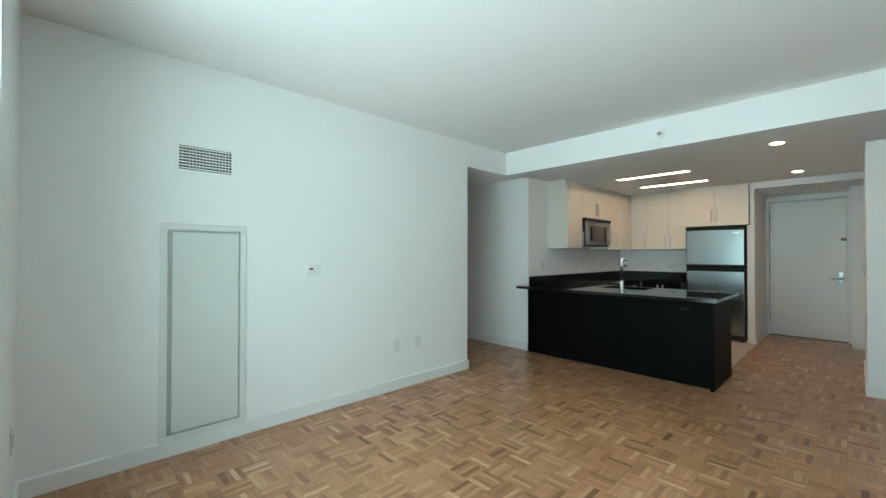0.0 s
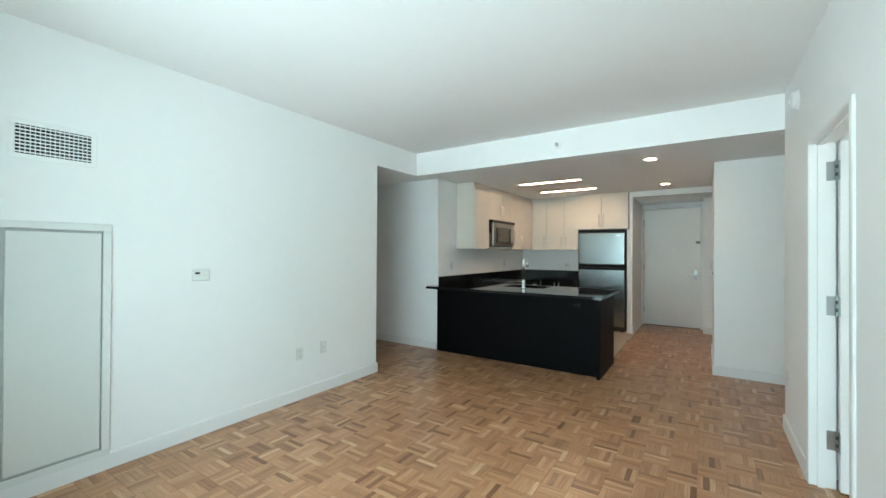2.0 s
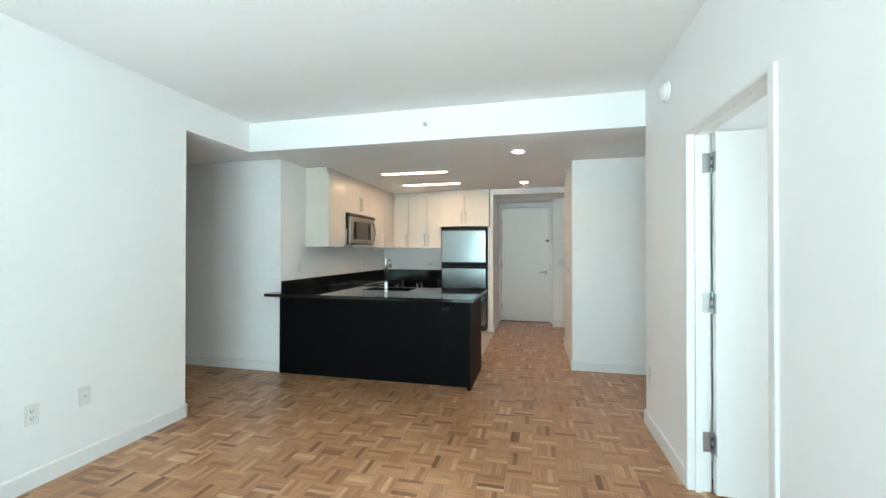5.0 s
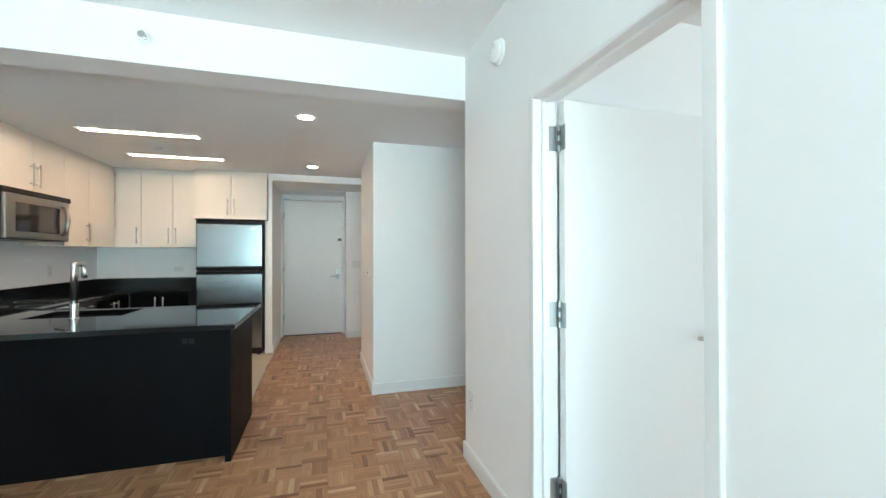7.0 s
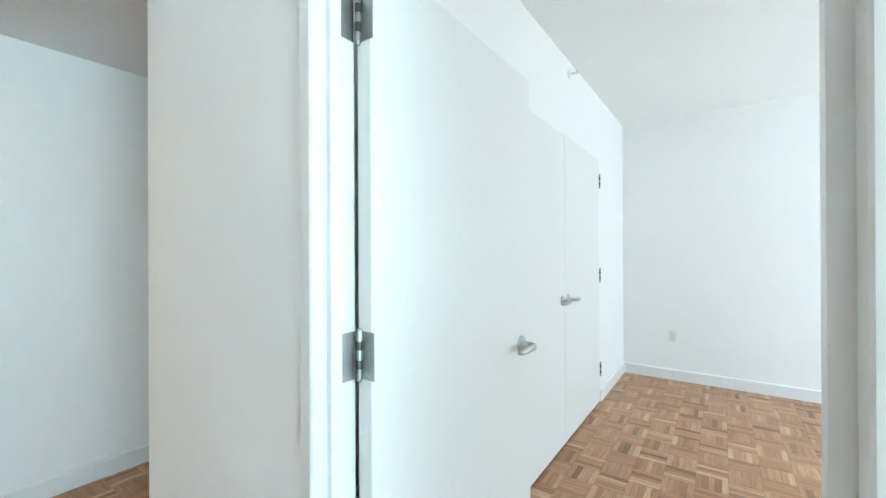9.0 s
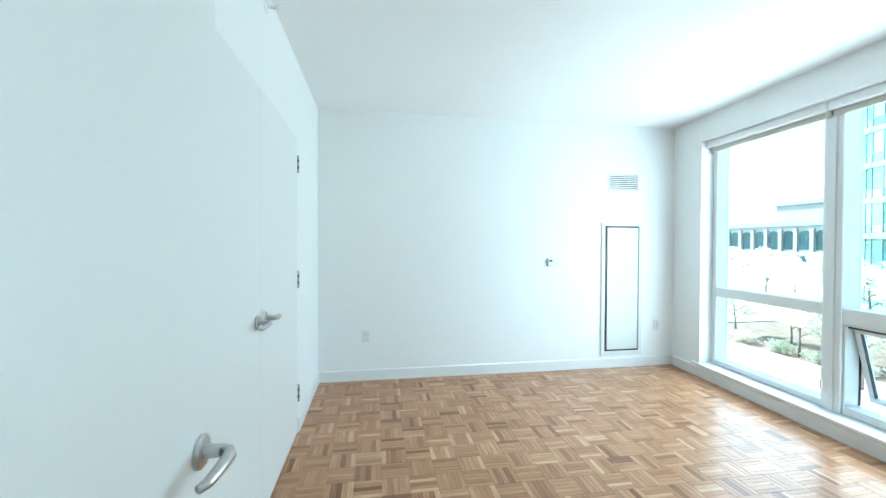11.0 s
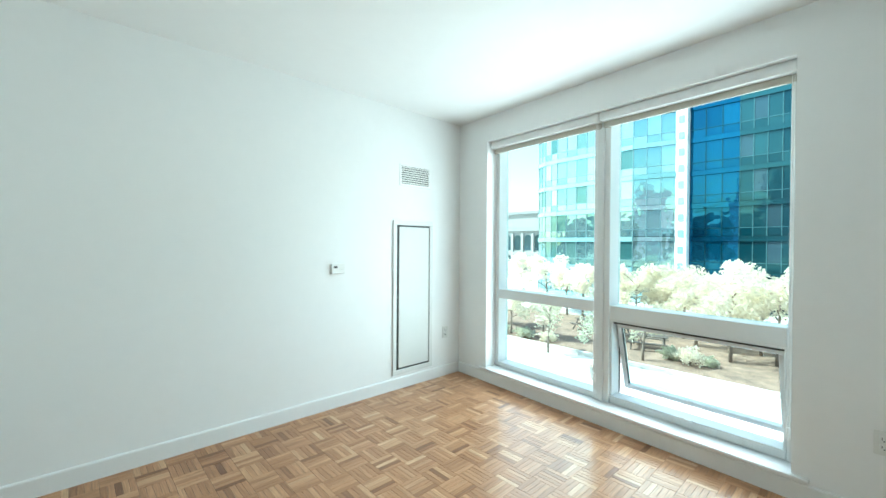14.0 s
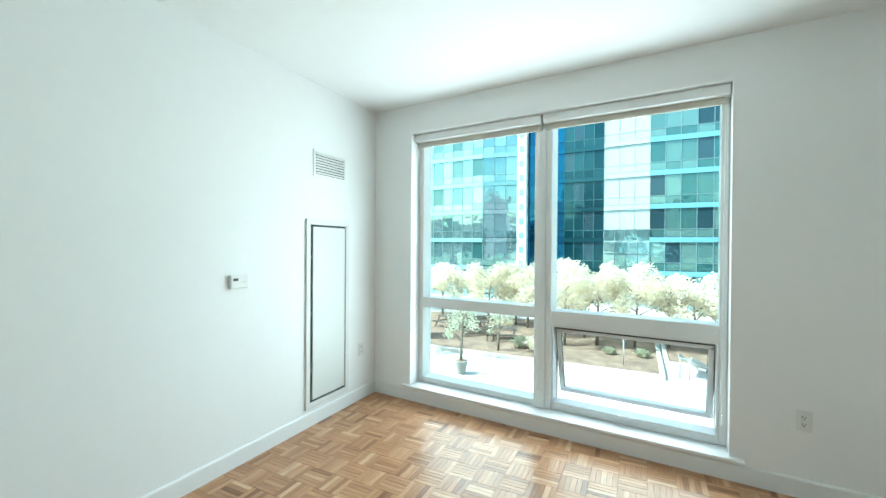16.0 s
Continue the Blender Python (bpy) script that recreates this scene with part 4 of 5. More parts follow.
tube_part("spout", tp, TAPSTEEL, [(0, 0.0, 0.360), (0.008, 0.03, 0.370), (0.016, 0.055, 0.366), (0.02, 0.07, 0.350)], [0.014, 0.0145, 0.0145, 0.014], 12)
tube_part("spray_head", tp, TAPSTEEL, [(0.02, 0.07, 0.352), (0.021, 0.073, 0.330), (0.022, 0.075, 0.280), (0.022, 0.076, 0.272)], [0.015, 0.017, 0.018, 0.013], 14)
tube_part("lever", tp, TAPSTEEL, [(-0.02, 0, 0.075), (-0.05, 0.0, 0.08), (-0.11, 0.005, 0.062)], [0.011, 0.008, 0.006], 10)

# range
rg = thing("range", pose(0, 0, 0), "black glass-top electric range with steel controls", "stove")
box_part("body", rg, BLACKPL, KW + 0.004, -2.665, 5.905, 6.695, 0.02, 0.868)
box_part("cooktop", rg, BLACKGLASS, KW + 0.03, -2.628, 5.900, 6.700, 0.893, 0.909, 0.003)
box_part("top_rim", rg, STEEL, KW + 0.024, -2.63, 5.899, 6.701, 0.870, 0.8925)
for bx, by, r in ((-3.05, 6.09, 0.08), (-3.05, 6.5, 0.1), (-2.80, 6.09, 0.1), (-2.80, 6.5, 0.08)):
    bm = bmesh.new()
    add_tube(bm, [(bx + r * math.cos(a), by + r * math.sin(a), 0.9098) for a in (2 * math.pi * k / 40 for k in range(41))], 0.0014, 4)
    part("burner_ring", bm, DARKMETAL, rg)
box_part("control_panel", rg, STEEL, -2.664, -2.63, 5.91, 6.69, 0.78, 0.868, 0.004)
for k in range(5):
    disc_part("knob", rg, STEEL, (-2.63, 6.0 + 0.15 * k, 0.824), (1, 0, 0), [(0, 0.021), (0.02, 0.019), (0.024, 0.015)], 18)
od = box_part("oven_door", rg, BLACKGLASS, -2.664, -2.632, 5.91, 6.69, 0.22, 0.77, 0.004)
bar_handle(od, (-2.632, 6.30, 0.72), 0.66, "y", (1, 0, 0), 0.010, STEEL)
box_part("drawer", rg, BLACKPL, -2.664, -2.636, 5.91, 6.69, 0.03, 0.21, 0.004)

# microwave over the range
mw = thing("microwave", pose(0, 0, 0), "stainless steel over-range microwave with a dark door window", "microwave")
MX = -2.872
box_part("case", mw, BLACKPL, KW + 0.004, MX - 0.038, 5.892, 6.758, 1.465, 1.880)
box_part("top_grille", mw, BLACKPL, MX - 0.037, MX - 0.006, 5.892, 6.758, 1.835, 1.880, 0.003)
md = box_part("door", mw, MWSTEEL, MX - 0.037, MX, 5.912, 6.725, 1.470, 1.833, 0.010, segments=3)
bm = bmesh.new()
add_box(bm, MX - 0.002, MX + 0.002, 6.015, 6.575, 1.528, 1.765, 0.0015)
part("window_surround", bm, BLACKGLASS, md)
box_part("window", md, TINTGLASS, MX + 0.002, MX + 0.004, 6.045, 6.48, 1.556, 1.737)
tube_part("handle", md, MWSTEEL, [(MX, 6.60, 1.515), (MX + 0.036, 6.603, 1.535), (MX + 0.052, 6.605, 1.65), (MX + 0.036, 6.603, 1.765), (MX, 6.60, 1.785)], [0.012, 0.017, 0.019, 0.017, 0.012], 12)
box_part("underside", mw, SLOT, KW + 0.03, MX - 0.02, 5.90, 6.75, 1.458, 1.4645)

# refrigerator
fg = thing("refrigerator", pose(0, 0, 0), "stainless steel top-freezer refrigerator with black sides", "refrigerator")
FX0, FX1, FY = -2.038, -1.252, 7.66
box_part("case", fg, BLACKPL, FX0, FX1, FY + 0.075, 8.38, 0.03, 1.762, 0.004)
box_part("hinge_cover", fg, BLACKPL, FX0 + 0.002, FX1 - 0.002, FY + 0.004, FY + 0.074, 1.722, 1.764, 0.004)
fz = box_part("freezer_door", fg, BLACKPL, FX0, FX1, FY + 0.012, FY + 0.072, 1.125, 1.72, 0.006)
box_part("door_skin", fz, STEEL, FX0 + 0.006, FX1 - 0.014, FY, FY + 0.014, 1.168, 1.716, 0.010, segments=3)
fd = box_part("fridge_door", fg, BLACKPL, FX0, FX1, FY + 0.012, FY + 0.072, 0.095, 1.113, 0.006)
box_part("door_skin", fd, STEEL, FX0 + 0.006, FX1 - 0.014, FY, FY + 0.014, 0.10, 1.072, 0.010, segments=3)
box_part("handle", fz, BLACKPL, FX0 + 0.004, FX1 - 0.004, FY - 0.022, FY + 0.012, 1.130, 1.163, 0.008, segments=2)
box_part("handle", fd, BLACKPL, FX0 + 0.004, FX1 - 0.004, FY - 0.022, FY + 0.012, 1.077, 1.110, 0.008, segments=2)
box_part("badge", fz, CHROME, -1.40, -1.335, FY - 0.002, FY + 0.001, 1.655, 1.675)
box_part("base_grille", fg, SLOT, FX0 + 0.01, FX1 - 0.01, FY + 0.03, FY + 0.07, 0.02, 0.09)
for x in (FX0 + 0.06, FX1 - 0.06):
    disc_part("foot", fg, SLOT, (x, FY + 0.06, 0.0), (0, 0, 1), [(0, 0.018), (0.03, 0.014)], 12)
outlet(KW + 0.0, 5.30, 1.16, WEST, "white duplex outlet above the worktop")
outlet(KW + 0.0, 7.15, 1.16, WEST, "white duplex outlet above the worktop")
outlet(0, 0, 0, 0, "white duplex outlet lying level above the worktop", m=pose(-2.35, 8.08, 1.13) @ pose(0, 0, 0, 0, 90, 0))

# stacked washer and dryer at the end of the hall
ws = thing("stacked_laundry", pose(-5.19, 4.215, 0), "white stacked washer and dryer at the hall's end", "washing machine")
for k, z in enumerate((0.02, 0.90)):
    b = box_part("washer" if k == 0 else "dryer", ws, PLASTIC, 0.0, 0.66, 0.02, 0.70, z, z + 0.86, 0.012, segments=2)
    disc_part("door_ring", b, CHROME, (0.66, 0.36, z + 0.40), (1, 0, 0), [(0, 0.235), (0.02, 0.23), (0.03, 0.20)], 32)
    disc_part("door_glass", b, BLACKGLASS, (0.672, 0.36, z + 0.40), (1, 0, 0), [(0, 0.20), (0.03, 0.17), (0.045, 0.10)], 32)
    box_part("control_panel", b, PFRAME, 0.655, 0.668, 0.05, 0.67, z + 0.72, z + 0.83, 0.003)
    disc_part("dial", b, CHROME, (0.668, 0.36, z + 0.775), (1, 0, 0), [(0, 0.03), (0.02, 0.026)], 20)


# ---- outside: plaza, planting, towers ----
GZ = -4.5
bm = bmesh.new()
bmesh.ops.create_grid(bm, x_segments=40, y_segments=40, size=1500)
bmesh.ops.translate(bm, verts=bm.verts, vec=(0, -1200, GZ))
gr = new("ground", mesh_of("ground", bm, CONCRETE))
tagged(gr, "pale sunlit concrete plaza", "ground", kind="structure")

def shared_box(name, sx, sy, sz, material):
    bm = bmesh.new()
    add_box(bm, -sx / 2, sx / 2, 0, sy, 0, sz)
    return mesh_of(name, bm, material)


# own facade below and beside the windows
structure("facade_wall", [(-9, 9, -0.75, -0.62, GZ - 0.1, -0.3)], LIMESTONE, "pale outer wall below the apartment", "facade")
# out of view from the rooms; added for the towers' glass to reflect
ob = thing("apartment_building", pose(0, 0, 0), "brown brick apartment building that the apartment is part of", "building")
ob["kind"] = "structure"
bm = bmesh.new()
add_box(bm, -70, -5.7, -0.6, 9.3, GZ - 0.1, 9.4)
add_box(bm, 4.9, 60, -0.6, 9.3, GZ - 0.1, 7.2)
add_box(bm, -5.7, 4.9, -0.6, 9.3, 3.1, 9.4)
part("wall", bm, BRICKWALL, ob)
# unseen block in place of the pink and white building mirrored opposite
bm = bmesh.new()
add_box(bm, 12.6, 17.6, -0.7, 8.0, 7.2, 11.6)
add_box(bm, 12.6, 17.6, -0.72, -0.6, GZ - 0.1, 7.2)
part("pink_block", bm, PINKBRICK, ob, "pale pink block, unseen, for the glass tower to reflect")
bm = bmesh.new()
add_box(bm, 14.2, 17.8, -0.8, 8.0, 11.6, 14.2)
for k in range(4):
    add_box(bm, 12.5, 17.7, -0.78, -0.7, -1.6 + 3.2 * k, -1.25 + 3.2 * k)
part("pink_block_top", bm, PALESTONE, ob, "white top and bands of the unseen pink block")
own_pane = shared_box("window_pane", 2.3, 0.06, 2.1, GLASS_K)
for k in range(30):
    for f in range(4):
        x, z = -66 + 4.1 * k, -3.6 + 3.2 * f
        if (z > 3.0 and x < 4.0) or (z < 4.0 and not -8.5 < x < 7.5):
            p = new("window_pane", own_pane)
            p.parent, p.matrix_basis = ob, pose(x, -0.64, z + 0.4)


def planting_bed(x0, x1, y0, y1):
    b = thing("planting_bed", pose(0, 0, GZ), "raised planting bed with mulch and a concrete kerb", "planting bed", "planting beds")
    bm = bmesh.new()
    add_box(bm, x0 - 0.2, x1 + 0.2, y0 - 0.2, y0, 0, 0.2, 0.02)
    add_box(bm, x0 - 0.2, x1 + 0.2, y1, y1 + 0.2, 0, 0.2, 0.02)
    add_box(bm, x0 - 0.2, x0, y0, y1, 0, 0.2, 0.02)
    add_box(bm, x1, x1 + 0.2, y0, y1, 0, 0.2, 0.02)
    part("kerb", bm, CONCRETE, b)
    bm = bmesh.new()
    nx, ny = max(2, int((x1 - x0) / 0.5)), max(2, int((y1 - y0) / 0.5))
    vs = [[bm.verts.new((x0 + (x1 - x0) * i / nx, y0 + (y1 - y0) * j / ny, 0.1 + 0.09 * noise.noise((i * 0.4, j * 0.4, x0)))) for j in range(ny + 1)] for i in range(nx + 1)]
    for i in range(nx):
        for j in range(ny):
            bm.faces.new((vs[i][j], vs[i + 1][j], vs[i + 1][j + 1], vs[i][j + 1]))
    part("mulch", bm, MULCH, b)
    return b


planting_bed(1.3, 25.5, -28.0, -17.3)
planting_bed(-6.0, 0.8, -27.5, -19.9)


def leaf_cloud(bm, rng, centre, radii, count, size):
    """Many small leaves scattered through an uneven crown, thinner towards the middle."""
    c = Vector(centre)
    for _ in range(count):
        d = Vector((rng.gauss(0, 1), rng.gauss(0, 1), rng.gauss(0, 1))).normalized()
        lump = 0.72 + 0.55 * noise.noise(d * 2.1 + c)
        r = (0.35 + 0.65 * rng.random() ** 0.5) * lump
        p = c + Vector((d.x * radii[0], d.y * radii[1], d.z * radii[2])) * r
        u = Vector((rng.gauss(0, 1), rng.gauss(0, 1), rng.gauss(0, 0.7))).normalized()
        w = u.orthogonal().normalized()
        s = size * (0.6 + 0.8 * rng.random())
        bm.faces.new([bm.verts.new(p + q) for q in (u * s, w * s * 0.45, -u * s, -w * s * 0.45)])


def tree(at, height, spread, seed, label, leaves, count, group, bare=0.42, size=0.11):
    rng = random.Random(seed)
    t = thing("tree", at, label, "tree", group)
    top = height * 0.72
    bm = bmesh.new()
    lean = rng.uniform(-0.12, 0.12), rng.uniform(-0.12, 0.12)
    add_tube(bm, [(0, 0, -0.05), (lean[0] * 0.2, lean[1] * 0.2, height * 0.25), (lean[0], lean[1], height * 0.5), (lean[0] * 1.3, lean[1] * 1.3, top)], [height * 0.022, height * 0.017, height * 0.012, height * 0.005], 8)
    part("trunk", bm, BARK, t, smooth=True)
    bm = bmesh.new()
    tips = []
    for k in range(7):
        a, z = 2.4 * k + rng.random(), height * (bare * 0.8 + 0.07 * k)
        r = spread * rng.uniform(0.5, 0.85)
        tip = Vector((r * math.cos(a), r * math.sin(a), min(height * 0.9, z + height * rng.uniform(0.12, 0.25))))
        tips.append(tip)
        add_tube(bm, [(lean[0] * z / height, lean[1] * z / height, z), (tip.x * 0.5, tip.y * 0.5, z + (tip.z - z) * 0.65), tip], [height * 0.009, height * 0.006, height * 0.002], 6)
    part("limbs", bm, BARK, t, smooth=True)
    bm = bmesh.new()
    for tip in tips:
        leaf_cloud(bm, rng, tip, (spread * 0.5, spread * 0.5, height * 0.16), count // 9, size)
    leaf_cloud(bm, rng, (lean[0], lean[1], height * (bare + 1) / 2), (spread, spread, height * (1 - bare) / 2), count // 4, size)
    part("crown", bm, leaves, t)
    return t


PALE = "pale-leaved plaza trees"
m1 = tree(pose(6.1, -21.2, GZ + 0.1), 4.3, 1.7, 3, "small plaza tree with pale yellow-green leaves", LEAF, 2600, PALE)
m2 = tree(pose(4.4, -22.2, GZ + 0.1), 4.6, 1.9, 8, "small plaza tree with pale yellow-green leaves", LEAF, 2800, PALE)
m3 = tree(pose(10.5, -16.0, GZ), 3.3, 0.8, 21, "slender young plaza tree with thin pale leaves", LEAFG, 420, "young plaza trees", 0.35, 0.09)
spots = [(8.2, -23.5, 1.0), (2.4, -22.6, 1.0), (0.6, -23.4, 0.95), (6.9, -25.0, 1.05), (3.1, -25.6, 1.05), (-0.9, -25.0, 0.98), (-2.6, -23.2, 0.9), (-4.8, -24.6, 0.95),
         (10.4, -26.0, 1.0), (12.3, -25.2, 0.95), (14.4, -27.0, 1.0), (16.6, -26.2, 0.98), (18.6, -27.4, 1.0), (21.5, -29.0, 1.05), (25.5, -31.0, 1.1), (29.5, -33.0, 1.1), (33.5, -34.5, 1.15),
         (37.5, -37.0, 1.2), (15.5, -19.0, 0.62), (17.4, -18.2, 0.66), (19.4, -20.2, 0.7), (22.0, -19.2, 0.75), (5.3, -24.0, 1.0), (9.3, -25.2, 0.98), (-7.0, -26.0, 1.0)]
for k, (x, y, s) in enumerate(spots):
    c = copy_thing((m1, m2)[k % 2], pose(x, y, GZ + 0.05, 0, 0, 47 * k))
    c.scale = (s, s, s * (0.94 + 0.03 * (k % 5)))
for k, (x, y) in enumerate(((9.25, -18.4), (13.4, -16.2))):
    copy_thing(m3, pose(x, y, GZ, 0, 0, 70 * k + 30))


def shrub(x, y, w, h, seed, leaves):
    s = thing("shrub", pose(x, y, GZ + 0.08), "low rounded shrub in the planting bed", "shrub", "low shrubs")
    bm = bmesh.new()
    rng = random.Random(seed)
    for k in range(6):
        a = k * 1.05
        add_tube(bm, [(0, 0, 0), (w * 0.3 * math.cos(a), w * 0.3 * math.sin(a), h * 0.6)], [0.02, 0.008], 5)
    part("stems", bm, BARK, s)
    bm = bmesh.new()
    leaf_cloud(bm, rng, (0, 0, h * 0.55), (w, w, h * 0.6), 700, 0.08)
    part("leaves", bm, leaves, s)
    return s


for k, (x, y, w, h) in enumerate(((7.3, -19.0, 0.8, 0.9), (8.3, -19.3, 0.6, 0.7), (6.6, -19.4, 0.5, 0.5), (14.6, -18.1, 0.7, 0.6), (16.2, -18.0, 0.8, 0.6), (18.2, -18.0, 0.8, 0.7), (20.5, -18.2, 0.8, 0.7), (2.0, -20.6, 0.5, 0.4), (-2.5, -20.4, 0.6, 0.5), (10.8, -24.4, 0.8, 0.7), (3.6, -20.4, 0.4, 0.35))):
    shrub(x, y, w, h, 30 + k, LEAFG if k % 3 else LEAF)

# potted tree near the building
pt = thing("plant_pot", pose(9.55, -13.9, GZ), "grey tapered planter pot on the plaza", "plant pot")
disc_part("pot", pt, POT, (0, 0, 0), (0, 0, 1), [(0, 0.20), (0.5, 0.29), (0.56, 0.31), (0.60, 0.31)], 20)
disc_part("soil", pt, MULCH, (0, 0, 0.55), (0, 0, 1), [(0, 0.27), (0.06, 0.24)], 16)
copy_thing(m3, pose(9.55, -13.9, GZ + 0.6))


def picnic_table(x, y, turn):
    p = thing("picnic_table", pose(x, y, GZ + 0.1, 0, 0, turn), "dark timber picnic table with two benches", "table", "picnic tables")
    for k in range(5):
        box_part("board", p, DARKWOOD, -1.0, 1.0, -0.37 + 0.15 * k, -0.24 + 0.15 * k, 0.72, 0.76)
    for s in (-1, 1):
        box_part("bench", p, DARKWOOD, -1.0, 1.0, s * 0.72 - 0.13, s * 0.72 + 0.13, 0.42, 0.46)
        bm = bmesh.new()
        for q in (-1, 1):
            add_tube(bm, [(s * 0.8, q * 0.75, 0), (s * 0.8, q * 0.25, 0.72)], 0.045, 6)
        add_box(bm, s * 0.8 - 0.03, s * 0.8 + 0.03, -0.8, 0.8, 0.36, 0.42)
        part("leg", bm, DARKWOOD, p)
    return p


picnic_table(9.9, -20.9, 15)
picnic_table(14.3, -22.8, -20)
picnic_table(12.2, -21.6, 40)
sl = thing("play_slide", pose(-0.1, -20.0 + 1.4, GZ, 0, 0, -28), "grey metal play slide on posts in the plaza", "slide")
bm = bmesh.new()
add_box(bm, -0.25, 0.25, -1.0, 1.0, -0.02, 0.02, 0.01)
add_box(bm, -0.27, -0.25, -1.0, 1.0, -0.02, 0.14)
add_box(bm, 0.25, 0.27, -1.0, 1.0, -0.02, 0.14)
bmesh.ops.rotate(bm, verts=bm.verts, matrix=Matrix.Rotation(radians(22), 3, "X"))
bmesh.ops.translate(bm, verts=bm.verts, vec=(0, 0, 0.55))
part("chute", bm, GREYMETAL, sl)
for x, y, h in ((-0.2, 0.9, 0.88), (0.2, 0.9, 0.88), (-0.2, -0.9, 0.16), (0.2, -0.9, 0.16)):
    tube_part("post", sl, GREYMETAL, [(x, y, 0), (x, y, h)], 0.03, 8)
for x, y in ((2.85, -18.6), (-1.4, -19.2)):
    q = thing("bollard_post", pose(x, y, GZ), "slim grey metal post on the plaza", "post", "plaza posts")
    tube_part("shaft", q, GREYMETAL, [(0, 0, 0), (0, 0, 1.3)], 0.035, 8)
    disc_part("cap", q, GREYMETAL, (0, 0, 1.3), (0, 0, 1), [(0, 0.045), (0.05, 0.03), (0.06, 0.005)], 10)

# glass towers: storeys of panes between mullions and spandrels
STOREY, TOWER_TOP = 3.2, 9


def facade(tower, x0, y0, x1, y1, columns, upper, lower, band, odd=None, bandmat=None, seed=0):
    """One flat of the tower from (x0, y0) to (x1, y1), seen from its left side, with its panes and bands."""
    rng = random.Random(seed)
    a, b = Vector((x0, y0, 0)), Vector((x1, y1, 0))
    length = (b - a).length
    turn = math.degrees(math.atan2(y1 - y0, x1 - x0))
    base = pose(x0, y0, GZ, 0, 0, turn)
    cw = length / columns
    big = shared_box("pane", cw - 0.07, 0.12, 1.88, upper)
    alt = shared_box("pane", cw - 0.07, 0.12, 1.88, odd or upper)
    low = shared_box("pane", cw - 0.07, 0.12, 0.70, lower)
    for f in range(TOWER_TOP):
        z = f * STOREY
        bm = bmesh.new()
        add_box(bm, 0, length, -0.02, 0.16, z, z + 0.48)
        sp = part("spandrel", bm, bandmat or SPANDREL, tower)
        sp.matrix_basis = base
        for c in range(columns):
            for me, dz in ((alt if rng.random() < 0.2 else big, 1.29), (low, 0.53)):
                p = new("pane", me)
                p.parent = tower
                p.matrix_basis = base @ pose((c + 0.5) * cw, -0.10, z + dz, rng.uniform(-0.25, 0.25), 0, rng.uniform(-0.25, 0.25))
    bm = bmesh.new()
    for c in range(columns + 1):
        add_box(bm, c * cw - 0.035, c * cw + 0.035, -0.05, 0.06, 0, TOWER_TOP * STOREY)
    for f in range(TOWER_TOP):
        add_box(bm, 0, length, -0.045, 0.05, f * STOREY + 1.23, f * STOREY + 1.29)
    m = part("mullions", bm, band, tower)
    m.matrix_basis = base


t1 = thing("glass_tower", pose(0, 0, 0), "tall aqua glass office tower behind the trees", "building")
facade(t1, 18.3, -40.0, 27.6, -40.7, 7, GLASS_A, GLASS_A, TOWERFRAME, GLASS_D, seed=1)
for k, (a, b) in enumerate((((27.6, -40.7), (29.5, -41.1)), ((29.5, -41.1), (31.0, -42.0)), ((31.0, -42.0), (32.0, -43.6)), ((32.0, -43.6), (32.5, -46.5)))):
    facade(t1, *a, *b, 2, GLASS_A, GLASS_A, TOWERFRAME, GLASS_D, seed=11 + k)
facade(t1, 14.5, -40.7, 18.3, -40.0, 3, GLASS_A, GLASS_A, TOWERFRAME, bandmat=GLASS_A, seed=3)
facade(t1, 9.5, -41.6, 13.5, -41.6, 3, GLASS_B, GLASS_B, GLASS_T, bandmat=GLASS_B, seed=4)
facade(t1, 5.5, -41.4, 9.5, -41.6, 4, GLASS_T, GLASS_T, TEALFRAME, GLASS_K, bandmat=GLASS_T, seed=5)
bm = bmesh.new()
add_box(bm, 13.5, 14.5, -41.7, -40.6, GZ, GZ + STOREY * TOWER_TOP)
part("corner_pier", bm, PALESTONE, t1)
for f in range(TOWER_TOP * 2):
    box_part("pier_window", t1, SPANDREL, 13.75, 14.25, -40.62, -40.55, GZ + f * 1.6 + 0.4, GZ + f * 1.6 + 1.1)
box_part("core", t1, GLASS_K, 5.5, 28.5, -52.0, -41.9, GZ, GZ + STOREY * TOWER_TOP)
box_part("roof", t1, LIMESTONE, 5.3, 31.3, -52.0, -39.9, GZ + STOREY * TOWER_TOP, GZ + STOREY * TOWER_TOP + 0.8)
t2 = thing("glass_tower", pose(0, 0, 0), "tall green-grey glass tower with blue floor bands", "building")
# this flat is pale from the sky reflection in its colour
facade(t2, 1.3, -40.2, 5.4, -40.6, 3, GLASS_C, GLASS_C, LIMESTONE, bandmat=GLASS_C, seed=6)
facade(t2, -9.0, -40.2, 1.3, -40.2, 8, GLASS_D, GLASS_D, TOWERFRAME, GLASS_K, bandmat=SPANBLUE, seed=7)
low_grid = shared_box("pane", 0.98, 0.1, 1.1, GLASS_A)
for c in range(4):
    for f in range(6):
        p = new("pane", low_grid)
        p.parent, p.matrix_basis = t2, pose(1.81 + 1.03 * c, -40.14 - 0.1 * c, GZ + 0.3 + 1.25 * f)
box_part("core", t2, GLASS_K, -9.0, 5.4, -52.0, -40.75, GZ, GZ + STOREY * TOWER_TOP)
box_part("roof", t2, LIMESTONE, -9.2, 5.4, -52.0, -40.0, GZ + STOREY * TOWER_TOP, GZ + STOREY * TOWER_TOP + 0.8)

